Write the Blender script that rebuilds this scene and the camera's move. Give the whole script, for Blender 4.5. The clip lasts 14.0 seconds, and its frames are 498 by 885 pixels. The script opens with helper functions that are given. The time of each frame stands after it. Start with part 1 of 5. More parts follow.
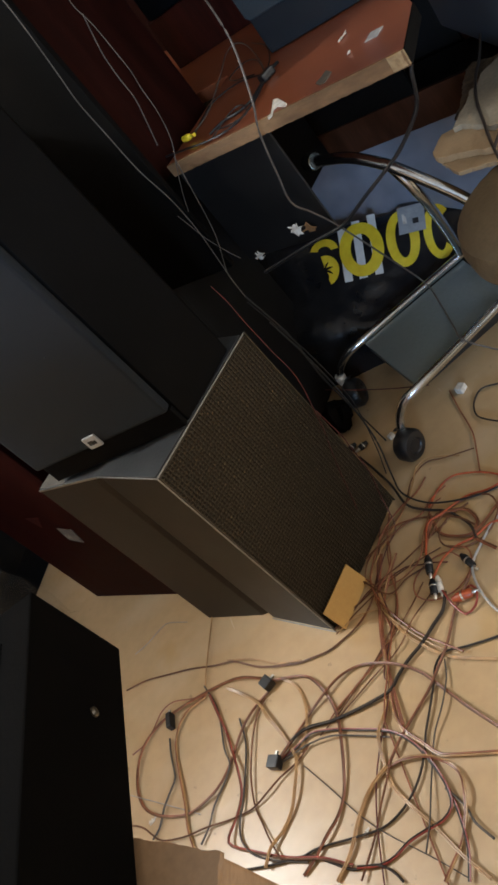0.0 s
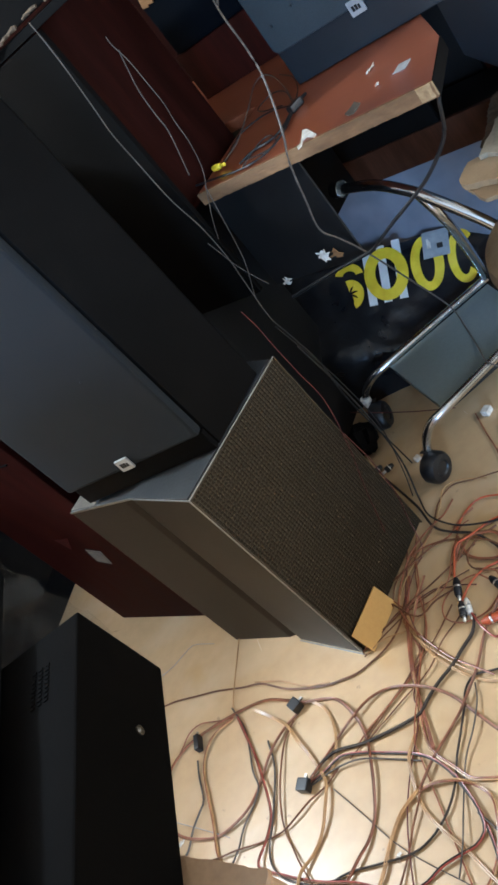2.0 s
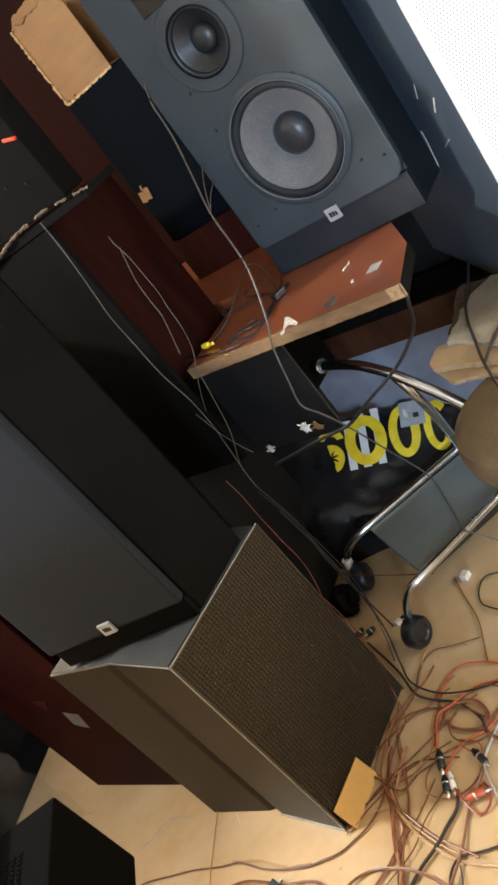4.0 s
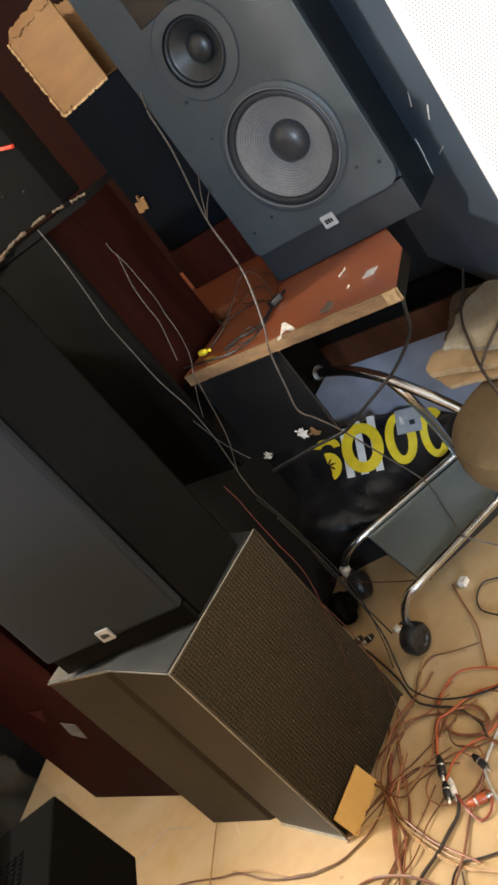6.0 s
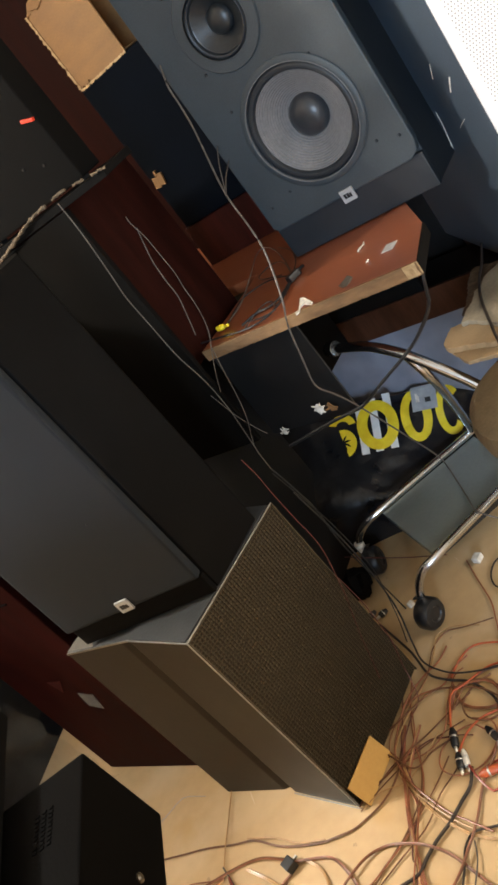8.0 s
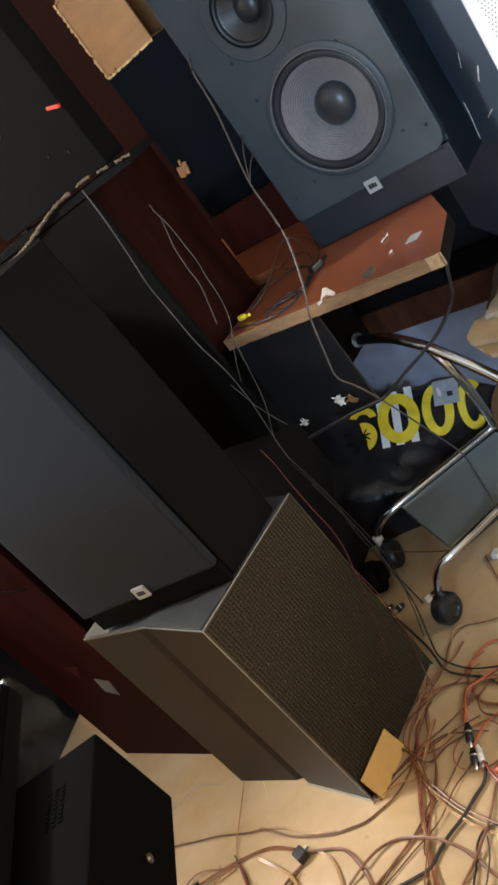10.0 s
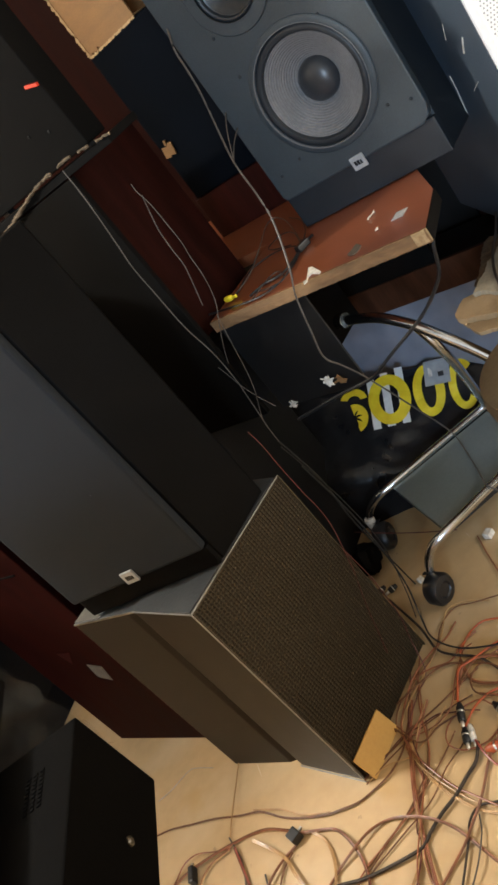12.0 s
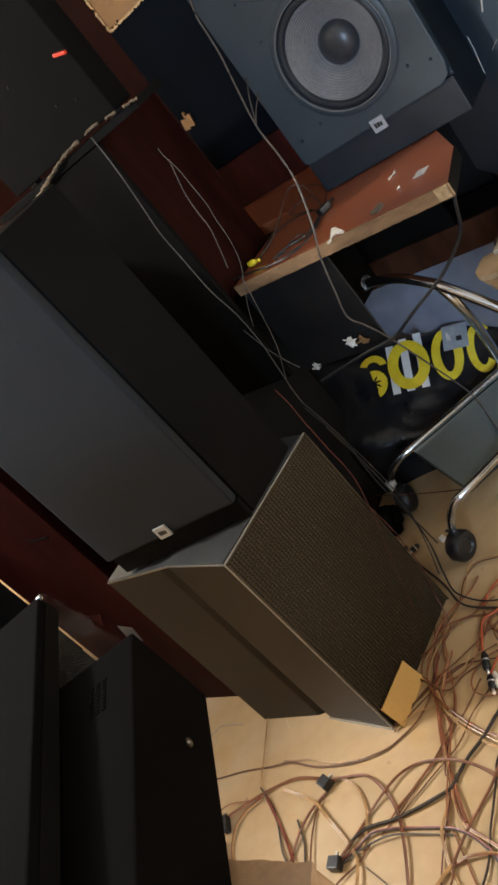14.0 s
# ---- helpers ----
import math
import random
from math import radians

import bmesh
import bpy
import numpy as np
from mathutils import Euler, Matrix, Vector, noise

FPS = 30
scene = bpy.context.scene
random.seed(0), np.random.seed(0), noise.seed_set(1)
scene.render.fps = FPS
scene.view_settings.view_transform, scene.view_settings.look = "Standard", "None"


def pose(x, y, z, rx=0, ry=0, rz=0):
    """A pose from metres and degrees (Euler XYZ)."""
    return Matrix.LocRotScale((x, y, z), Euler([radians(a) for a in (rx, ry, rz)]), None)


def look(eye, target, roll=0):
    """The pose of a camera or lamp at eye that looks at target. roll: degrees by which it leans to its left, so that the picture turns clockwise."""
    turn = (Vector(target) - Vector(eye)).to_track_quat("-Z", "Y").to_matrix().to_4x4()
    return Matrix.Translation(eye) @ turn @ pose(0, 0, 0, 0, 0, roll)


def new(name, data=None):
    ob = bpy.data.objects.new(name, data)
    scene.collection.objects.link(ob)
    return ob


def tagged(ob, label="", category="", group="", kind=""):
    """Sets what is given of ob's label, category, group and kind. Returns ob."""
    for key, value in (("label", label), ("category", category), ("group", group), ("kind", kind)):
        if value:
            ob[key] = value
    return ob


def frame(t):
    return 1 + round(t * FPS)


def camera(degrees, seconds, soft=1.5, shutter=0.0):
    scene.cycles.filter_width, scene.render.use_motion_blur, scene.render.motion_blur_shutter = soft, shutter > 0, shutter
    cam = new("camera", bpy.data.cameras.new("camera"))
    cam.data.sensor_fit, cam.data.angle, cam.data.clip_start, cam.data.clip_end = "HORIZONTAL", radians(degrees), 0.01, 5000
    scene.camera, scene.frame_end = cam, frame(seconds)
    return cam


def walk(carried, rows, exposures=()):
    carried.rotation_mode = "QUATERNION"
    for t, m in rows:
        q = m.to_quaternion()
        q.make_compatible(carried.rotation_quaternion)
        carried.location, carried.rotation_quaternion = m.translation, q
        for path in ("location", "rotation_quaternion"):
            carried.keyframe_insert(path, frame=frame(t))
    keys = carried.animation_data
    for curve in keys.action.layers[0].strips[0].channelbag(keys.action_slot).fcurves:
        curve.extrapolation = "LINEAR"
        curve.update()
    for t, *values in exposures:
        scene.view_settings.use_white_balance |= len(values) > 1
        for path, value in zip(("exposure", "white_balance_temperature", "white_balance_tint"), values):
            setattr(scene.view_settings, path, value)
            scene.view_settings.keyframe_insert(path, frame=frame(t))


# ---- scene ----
cam = camera(35.5, 14.0, soft=2.8)
PATH = [
    (0, (-0.082, 0.212, 1.48), (-0.34, 1.873, 0.396), -45.4),
    (0.5, (-0.081, 0.211, 1.483), (-0.339, 1.873, 0.401), -45.5),
    (1, (-0.086, 0.214, 1.481), (-0.34, 1.884, 0.41), -45.6),
    (1.5, (-0.09, 0.212, 1.484), (-0.345, 1.889, 0.424), -45.6),
    (2, (-0.098, 0.202, 1.509), (-0.354, 1.901, 0.486), -45.3),
    (2.5, (-0.097, 0.185, 1.527), (-0.351, 1.91, 0.547), -44.9),
    (3, (-0.093, 0.191, 1.522), (-0.348, 1.939, 0.584), -44.7),
    (3.5, (-0.084, 0.183, 1.54), (-0.291, 1.96, 0.645), -43.6),
    (4, (-0.054, 0.163, 1.567), (-0.044, 1.995, 0.765), -40.3),
    (4.2, (-0.07, 0.153, 1.563), (-0.028, 1.991, 0.775), -40.0),
    (6.3, (-0.073, 0.157, 1.555), (-0.029, 1.998, 0.773), -40.3),
    (6.5, (-0.072, 0.159, 1.563), (-0.031, 1.996, 0.772), -40.5),
    (7, (-0.08, 0.157, 1.56), (-0.048, 1.994, 0.769), -40.5),
    (7.5, (-0.095, 0.154, 1.558), (-0.079, 1.99, 0.764), -40.5),
    (8, (-0.097, 0.144, 1.559), (-0.104, 1.977, 0.759), -40.5),
    (8.2, (-0.111, 0.146, 1.55), (-0.108, 1.981, 0.754), -40.2),
    (10.3, (-0.099, 0.141, 1.549), (-0.163, 1.982, 0.769), -40.0),
    (10.5, (-0.099, 0.145, 1.556), (-0.165, 1.983, 0.77), -40.0),
    (11, (-0.096, 0.146, 1.555), (-0.167, 1.984, 0.77), -40.1),
    (11.5, (-0.097, 0.146, 1.541), (-0.168, 1.98, 0.748), -40.3),
    (12, (-0.088, 0.147, 1.522), (-0.165, 1.975, 0.715), -41.1),
    (12.5, (-0.088, 0.154, 1.512), (-0.165, 1.976, 0.69), -42.2),
    (13, (-0.09, 0.137, 1.531), (-0.162, 1.962, 0.717), -42.7),
    (13.5, (-0.126, 0.114, 1.53), (-0.203, 1.941, 0.72), -42.6),
    (14, (-0.166, 0.086, 1.517), (-0.28, 1.911, 0.706), -42.5),
]
EXPOSURES = [(0.0, -0.44, 5400, 9), (0.5, 0.10, 4750, 5), (1.5, 0.35, 4700, 5), (2.5, 0.15, 4700, 5), (3.4, 0.14, 4850, 6), (4.0, 0.44, 5750, 8), (6.5, 0.42, 6050, 9), (7.5, 0.38, 6050, 9),
             (8.2, 0.29, 5950, 9), (10.5, 0.12, 5450, 8), (12.0, 0.10, 5900, 8), (13.2, 0.14, 6300, 9), (14.0, -0.09, 5650, 9)]
walk(cam, [(t, look(eye, target, roll)) for t, eye, target, roll in PATH], EXPOSURES)

# ---- world, lights ----
world = bpy.data.worlds.new("sky")
scene.world = world
world.use_nodes = True
_nt = world.node_tree
_sky = _nt.nodes.new("ShaderNodeTexSky")
_sky.sky_type, _sky.sun_disc = "NISHITA", False
_sky.sun_elevation, _sky.sun_rotation = radians(35), radians(200)
_nt.links.new(_sky.outputs[0], _nt.nodes["Background"].inputs[0])
_nt.nodes["Background"].inputs[1].default_value = 0.1


def lamp(name, kind, m, power, colour, size, size_y=0.0):
    data = bpy.data.lights.new(name, kind)
    data.energy, data.color = power, colour
    if kind == "AREA":
        data.shape, data.size, data.size_y = "RECTANGLE", size, size_y or size
    else:
        data.shadow_soft_size = size
    ob = new(name, data)
    ob.matrix_world = m
    return ob


# ceiling bulb up on the left, daylight in the window behind the camera
lamp("warm_bulb", "POINT", pose(-2.38, 2.57, 2.5), 275, (1.0, 0.92, 0.79), 0.09)
# Added warm fill from the right for floor and mesh front; source unseen.
lamp("east_warm_fill", "AREA", look((1.94, 0.55, 1.4), (0.40, 2.0, 0.9)), 36, (1.0, 0.84, 0.64), 1.0, 1.1)
lamp("south_window_daylight", "AREA", look((-1.45, -2.74, 1.5), (0.2, 2.2, 1.0)), 135, (0.62, 0.80, 1.0), 1.2, 1.1)


# ---- materials ----
def mat(name, a, b=None, scale=8.0, rough=0.5, metal=0.0, bump=0.0, bump_scale=60.0, stretch=(1, 1, 1), coat=0.0, fine=0.25, spots=None, spot_amount=0.62, spec=0.5):
    """Noise at two scales between two colours, rough and bump varied with it."""
    m = bpy.data.materials.new(name)
    m.use_nodes = True
    n, l = m.node_tree.nodes, m.node_tree.links
    p = n["Principled BSDF"]
    b = b or tuple(c * 0.7 for c in a)
    co = n.new("ShaderNodeTexCoord")
    mp = n.new("ShaderNodeMapping")
    mp.inputs["Scale"].default_value = stretch
    l.new(co.outputs["Object"], mp.inputs["Vector"])
    big = n.new("ShaderNodeTexNoise")
    big.inputs["Scale"].default_value, big.inputs["Detail"].default_value = scale, 4.0
    small = n.new("ShaderNodeTexNoise")
    small.inputs["Scale"].default_value, small.inputs["Detail"].default_value = bump_scale, 3.0
    for t in (big, small):
        l.new(mp.outputs[0], t.inputs["Vector"])
    ramp = n.new("ShaderNodeValToRGB")
    ramp.color_ramp.elements[0].position, ramp.color_ramp.elements[1].position = 0.35, 0.68
    ramp.color_ramp.elements[0].color, ramp.color_ramp.elements[1].color = (*b, 1), (*a, 1)
    l.new(big.outputs["Fac"], ramp.inputs[0])
    mix = n.new("ShaderNodeMix")
    mix.data_type, mix.blend_type = "RGBA", "OVERLAY"
    mix.inputs["Factor"].default_value = fine
    l.new(ramp.outputs[0], mix.inputs["A"])
    l.new(small.outputs["Fac"], mix.inputs["B"])
    out = mix.outputs["Result"]
    if spots:
        sp = n.new("ShaderNodeTexNoise")
        sp.inputs["Scale"].default_value, sp.inputs["Detail"].default_value = scale * 2.3, 6.0
        l.new(co.outputs["Object"], sp.inputs["Vector"])
        r2 = n.new("ShaderNodeValToRGB")
        r2.color_ramp.elements[0].position, r2.color_ramp.elements[1].position = spot_amount, spot_amount + 0.12
        l.new(sp.outputs["Fac"], r2.inputs[0])
        mx = n.new("ShaderNodeMix")
        mx.data_type = "RGBA"
        mx.inputs["B"].default_value = (*spots, 1)
        l.new(r2.outputs[0], mx.inputs["Factor"])
        l.new(out, mx.inputs["A"])
        out = mx.outputs["Result"]
    l.new(out, p.inputs["Base Color"])
    rr = n.new("ShaderNodeMapRange")
    rr.inputs["To Min"].default_value, rr.inputs["To Max"].default_value = max(0.02, rough - 0.08), min(1.0, rough + 0.1)
    l.new(big.outputs["Fac"], rr.inputs["Value"])
    l.new(rr.outputs[0], p.inputs["Roughness"])
    p.inputs["Metallic"].default_value = metal
    p.inputs["Specular IOR Level"].default_value = spec
    p.inputs["Coat Weight"].default_value, p.inputs["Coat Roughness"].default_value = coat, 0.15
    if bump:
        bp = n.new("ShaderNodeBump")
        bp.inputs["Strength"].default_value, bp.inputs["Distance"].default_value = bump, 0.004
        l.new(small.outputs["Fac"], bp.inputs["Height"])
        l.new(bp.outputs[0], p.inputs["Normal"])
    return m


FLOOR = mat("beige_floor", (0.515, 0.358, 0.185), (0.475, 0.328, 0.166), 1.3, 0.36, 0, 0.08, 30, coat=0.2, fine=0.12, spots=(0.41, 0.275, 0.134), spot_amount=0.70, spec=0.5)
FLOOR.node_tree.nodes["Principled BSDF"].inputs["Coat Roughness"].default_value = 0.34
# scuffs, dirt specks and thin scratches on the floor
_n, _l = FLOOR.node_tree.nodes, FLOOR.node_tree.links
_p = _n["Principled BSDF"]
_src = _p.inputs["Base Color"].links[0].from_socket
_co = _n.new("ShaderNodeTexCoord")
for _scale, _lo, _hi, _col, _amount, _warp in ((38.0, 0.70, 0.78, (0.16, 0.10, 0.05), 0.55, (1, 1, 1)), (3.1, 0.50, 0.75, (0.60, 0.47, 0.30), 0.6, (1, 1.7, 1)), (5.0, 0.60, 0.72, (0.46, 0.29, 0.10), 0.5, (1, 1, 1)), (4.0, 0.735, 0.75, (0.20, 0.13, 0.07), 0.6, (0.7, 16, 1)), (3.0, 0.745, 0.757, (0.72, 0.62, 0.48), 0.5, (19, 0.8, 1))):
    _mp = _n.new("ShaderNodeMapping")
    _mp.inputs["Scale"].default_value, _mp.inputs["Rotation"].default_value = _warp, (0, 0, 0.5 * _scale)
    _l.new(_co.outputs["Object"], _mp.inputs["Vector"])
    _t = _n.new("ShaderNodeTexNoise")
    _t.inputs["Scale"].default_value, _t.inputs["Detail"].default_value = _scale, 3.0
    _l.new(_mp.outputs[0], _t.inputs["Vector"])
    _r = _n.new("ShaderNodeMapRange")
    _r.inputs["From Min"].default_value, _r.inputs["From Max"].default_value, _r.inputs["To Max"].default_value = _lo, _hi, _amount
    _l.new(_t.outputs["Fac"], _r.inputs["Value"])
    _m = _n.new("ShaderNodeMix")
    _m.data_type = "RGBA"
    _m.inputs["B"].default_value = (*_col, 1)
    _l.new(_r.outputs[0], _m.inputs["Factor"])
    _l.new(_src, _m.inputs["A"])
    _src = _m.outputs["Result"]
_l.new(_src, _p.inputs["Base Color"])
# Unseen walls and ceiling, toned pale and warm to bounce extra fill.
WALL = mat("warm_brown_wall", (0.60, 0.43, 0.26), (0.53, 0.375, 0.22), 3, 0.8, 0, 0.1, 90)
PLASTER = mat("cream_plaster", (0.74, 0.62, 0.45), (0.68, 0.565, 0.40), 3, 0.85, 0, 0.05, 80)
CEIL = mat("ceiling_paint", (0.82, 0.76, 0.66), (0.77, 0.71, 0.61), 3, 0.85, 0, 0.05, 80)
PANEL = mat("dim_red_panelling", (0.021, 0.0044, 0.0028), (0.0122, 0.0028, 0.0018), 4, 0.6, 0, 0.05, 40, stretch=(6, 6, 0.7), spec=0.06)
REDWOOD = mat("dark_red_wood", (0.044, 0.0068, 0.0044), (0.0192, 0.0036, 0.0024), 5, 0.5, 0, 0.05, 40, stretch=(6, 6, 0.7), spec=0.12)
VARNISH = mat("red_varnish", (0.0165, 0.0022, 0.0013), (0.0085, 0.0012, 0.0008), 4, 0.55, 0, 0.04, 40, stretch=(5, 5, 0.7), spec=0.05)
DESKWOOD = mat("brown_veneer", (0.245, 0.075, 0.030), (0.195, 0.057, 0.0225), 2.2, 0.32, 0, 0, 16, stretch=(1.2, 4, 3), coat=0.45, fine=0.07)
# Wood tone lowered to carry the shade under the desk.
DARKWOOD = mat("dark_brown_wood", (0.060, 0.023, 0.011), (0.033, 0.0125, 0.006), 5, 0.5, 0, 0.05, 40, stretch=(6, 6, 0.7), spec=0.15)
BLACK = mat("black_vinyl", (0.0060, 0.0055, 0.0051), (0.0044, 0.0040, 0.0037), 6, 0.75, 0, 0.1, 220, spec=0.04)
BLACKGLOSS = mat("black_gloss", (0.0135, 0.0130, 0.0128), (0.0095, 0.0092, 0.0090), 6, 0.4, 0, 0.03, 60, coat=0.2)
BAFFLE = mat("grey_baffle", (0.043, 0.054, 0.062), (0.035, 0.045, 0.052), 7, 0.5, 0, 0.12, 320)
MESHBACK = mat("brown_cloth", (0.038, 0.0255, 0.0125), (0.032, 0.0213, 0.0102), 8, 0.9, 0, 0.05, 300, fine=0.06)
DARKGREY = mat("dark_grey_paint", (0.013, 0.012, 0.011), (0.010, 0.009, 0.0085), 8, 0.6, 0, 0.1, 200, spec=0.1)
CLOTH = mat("grey_speaker_cloth", (0.0108, 0.0132, 0.0162), (0.0078, 0.0096, 0.0120), 4, 0.85, 0, 0.35, 900, spec=0.3)
RUBBER = mat("black_rubber", (0.0128, 0.0128, 0.0136), (0.008, 0.008, 0.0088), 12, 0.4, 0, 0.05, 80)
CONE = mat("paper_cone", (0.1785, 0.1777, 0.1803), (0.1339, 0.1363, 0.1417), 12, 0.45, 0, 0.1, 120)
CAP = mat("dust_cap", (0.039, 0.0416, 0.0468), (0.0286, 0.0312, 0.0351), 15, 0.35, 0, 0.03, 60)
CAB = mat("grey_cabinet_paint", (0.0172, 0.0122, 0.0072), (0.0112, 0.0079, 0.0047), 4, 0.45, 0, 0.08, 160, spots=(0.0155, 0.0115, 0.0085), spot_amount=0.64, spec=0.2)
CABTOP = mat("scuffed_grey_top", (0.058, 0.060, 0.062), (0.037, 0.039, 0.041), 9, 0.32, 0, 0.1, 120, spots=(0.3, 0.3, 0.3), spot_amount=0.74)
ALU = mat("aluminium_trim", (0.75, 0.74, 0.70), (0.55, 0.54, 0.50), 14, 0.3, 1.0, 0.03, 120)
WIRE = mat("mesh_wire", (0.068, 0.053, 0.031), (0.056, 0.043, 0.025), 5, 0.36, 0.35, 0, 60, fine=0.05)
CHROME = mat("chrome_tube", (0.64, 0.67, 0.71), (0.55, 0.58, 0.61), 10, 0.2, 1.0, 0.02, 60, spots=(0.34, 0.33, 0.31), spot_amount=0.76)
KCLOTH = mat("blue_black_cloth", (0.0026, 0.0036, 0.0058), (0.0018, 0.0026, 0.0042), 6, 0.85, 0, 0.2, 400, spec=0.03)
PLATE = mat("grey_green_plate", (0.30, 0.335, 0.315), (0.25, 0.285, 0.265), 2, 0.22, 0.45, 0.02, 120, fine=0.1, coat=0.2)
CARD = mat("cardboard", (0.215, 0.112, 0.038), (0.170, 0.086, 0.029), 6, 0.85, 0, 0.15, 90, stretch=(1, 1, 5))
PLY = mat("grey_tan_board", (0.31, 0.26, 0.18), (0.22, 0.18, 0.12), 9, 0.8, 0, 0.2, 120)
WHITE = mat("white_enamel", (0.70, 0.70, 0.70), (0.64, 0.64, 0.64), 5, 0.4, 0, 0.03, 100)
PERFBACK = mat("pale_foam", (0.30, 0.30, 0.30), (0.26, 0.26, 0.26), 30, 0.9, 0, 0.2, 200)
PLINTH = mat("dark_slate_vinyl", (0.015, 0.019, 0.024), (0.011, 0.014, 0.018), 7, 0.5, 0, 0.1, 300)
NAVY = mat("blue_black_paint", (0.060, 0.082, 0.112), (0.042, 0.058, 0.080), 5, 0.42, 0, 0.08, 160)
PAPER = mat("torn_paper", (0.78, 0.75, 0.68), (0.55, 0.50, 0.42), 60, 0.8, 0, 0.2, 140)
BADGE = mat("white_badge", (0.403, 0.4095, 0.416), (0.325, 0.325, 0.325), 30, 0.35, 0, 0.02, 80)
YELLOW = mat("yellow_print", (0.8942, 0.6955, 0.02484), (0.77, 0.5713, 0.01863), 20, 0.35, 0, 0.05, 60)
BAGBLACK = mat("black_plastic_film", (0.016, 0.016, 0.0175), (0.009, 0.009, 0.0105), 8, 0.2, 0, 0.45, 30, spec=0.35)
BAGGREY = mat("grey_tape", (0.40, 0.41, 0.42), (0.30, 0.31, 0.32), 25, 0.3)
BLUEGREY = mat("blue_grey_plastic", (0.27, 0.285, 0.34), (0.20, 0.215, 0.265), 3, 0.35, 0, 0.25, 12)
LEATHER = mat("brown_leatherette", (0.145, 0.105, 0.055), (0.10, 0.07, 0.035), 8, 0.55, 0, 0.25, 110)
COPPER = mat("copper_red_insulation", (0.30, 0.105, 0.045), (0.19, 0.064, 0.028), 25, 0.35, 0, 0, 60, coat=0.1)
REDCABLE = mat("red_insulation", (0.315, 0.06, 0.033), (0.225, 0.035, 0.022), 25, 0.35)
ORANGE = mat("orange_insulation", (0.45, 0.0975, 0.0315), (0.3375, 0.0675, 0.021), 25, 0.35)
TAN = mat("clear_tan_insulation", (0.50, 0.30, 0.12), (0.34, 0.195, 0.075), 25, 0.35, 0, 0, 60, coat=0.1)
DARKCABLE = mat("black_insulation", (0.046, 0.036, 0.029), (0.028, 0.0215, 0.0175), 25, 0.5, spec=0.3)
GREYCABLE = mat("grey_insulation", (0.105, 0.090, 0.076), (0.066, 0.056, 0.047), 25, 0.45, spec=0.4)
PALE = mat("pale_insulation", (0.42, 0.40, 0.37), (0.3, 0.28, 0.26), 25, 0.35)
REDLED = mat("red_plastic_tip", (0.75, 0.06, 0.02), (0.6, 0.04, 0.015), 25, 0.3)
DULLRED = mat("dull_red_insulation", (0.13, 0.030, 0.024), (0.085, 0.020, 0.017), 25, 0.4)
TORN = mat("torn_veneer", (0.15, 0.105, 0.058), (0.07, 0.046, 0.024), 50, 0.85, 0, 0.5, 160)
FRINGE = mat("frayed_paper_edge", (0.44, 0.30, 0.15), (0.30, 0.19, 0.085), 60, 0.9, 0, 0.3, 160)
MIXER = mat("dark_slate_paint", (0.0042, 0.0040, 0.0038), (0.0030, 0.0028, 0.0027), 5, 0.8, 0, 0.1, 200, spec=0.02)
STICKER = mat("dull_grey_paper", (0.085, 0.072, 0.054), (0.060, 0.050, 0.037), 30, 0.7, 0, 0.1, 120)
CARTON = mat("brown_carton_board", (0.40, 0.245, 0.125), (0.33, 0.20, 0.10), 5, 0.85, 0, 0.15, 90, stretch=(1, 1, 4))
# Black set below real paint: the shade on the amplifier is in the colour.
WARMBLACK = mat("shade_dark_black", (0.0036, 0.0031, 0.0027), (0.0026, 0.0022, 0.0019), 6, 0.8, 0, 0.1, 220, spec=0.02)
DEEPBLACK = mat("matt_black_laminate", (0.0058, 0.0052, 0.0046), (0.0042, 0.0038, 0.0034), 6, 0.75, 0, 0.1, 220, spec=0.03)
BROWN = mat("brown_insulation", (0.185, 0.080, 0.036), (0.105, 0.045, 0.020), 25, 0.45, spec=0.35)
EDGE = mat("worn_board_edge", (0.235, 0.132, 0.056), (0.135, 0.073, 0.031), 22, 0.8, 0, 0.4, 140, stretch=(0.3, 1, 1))
CARDPLAIN = mat("smooth_tan_card", (0.618, 0.379, 0.1084), (0.5562, 0.3249, 0.08925), 3, 0.8, 0, 0.06, 120, fine=0.1)
SHEEN = mat("see_through_film", (0.0105, 0.009, 0.0072), (0.0024, 0.0024, 0.0024), 5, 0.6, 0, 0.5, 18, spec=0.1)


PRINT = mat("white_print", (0.80, 0.80, 0.79), (0.72, 0.72, 0.71), 20, 0.35, 0, 0.05, 60)
# Darker copy of PANEL; the wall's shade is put into the colour.
WALLPANEL = mat("shaded_red_panelling", (0.0125, 0.0024, 0.0014), (0.0075, 0.0016, 0.0010), 4, 0.6, 0, 0.05, 40, stretch=(6, 6, 0.7), spec=0.03)
TRIM = mat("dull_aluminium_trim", (0.36, 0.36, 0.35), (0.26, 0.26, 0.25), 14, 0.34, 1.0, 0.03, 120)
TANBOARD = mat("tan_fibre_board", (0.36, 0.245, 0.125), (0.30, 0.20, 0.10), 14, 0.8, 0, 0.12, 160, fine=0.15)
# Black lifted a little, so haze over the dark is in the colour.
CARCASS = mat("haze_lifted_black", (0.015, 0.0143, 0.0146), (0.010, 0.0097, 0.0099), 6, 0.55, 0, 0.08, 180, spec=0.2)
MIDCONE = mat("dark_coated_cone", (0.018, 0.021, 0.023), (0.013, 0.015, 0.017), 15, 0.36, 0, 0.03, 60)
CLEARFILM = mat("clear_plastic_film", (0.42, 0.40, 0.37), (0.30, 0.28, 0.26), 9, 0.14, 0, 0.5, 22)
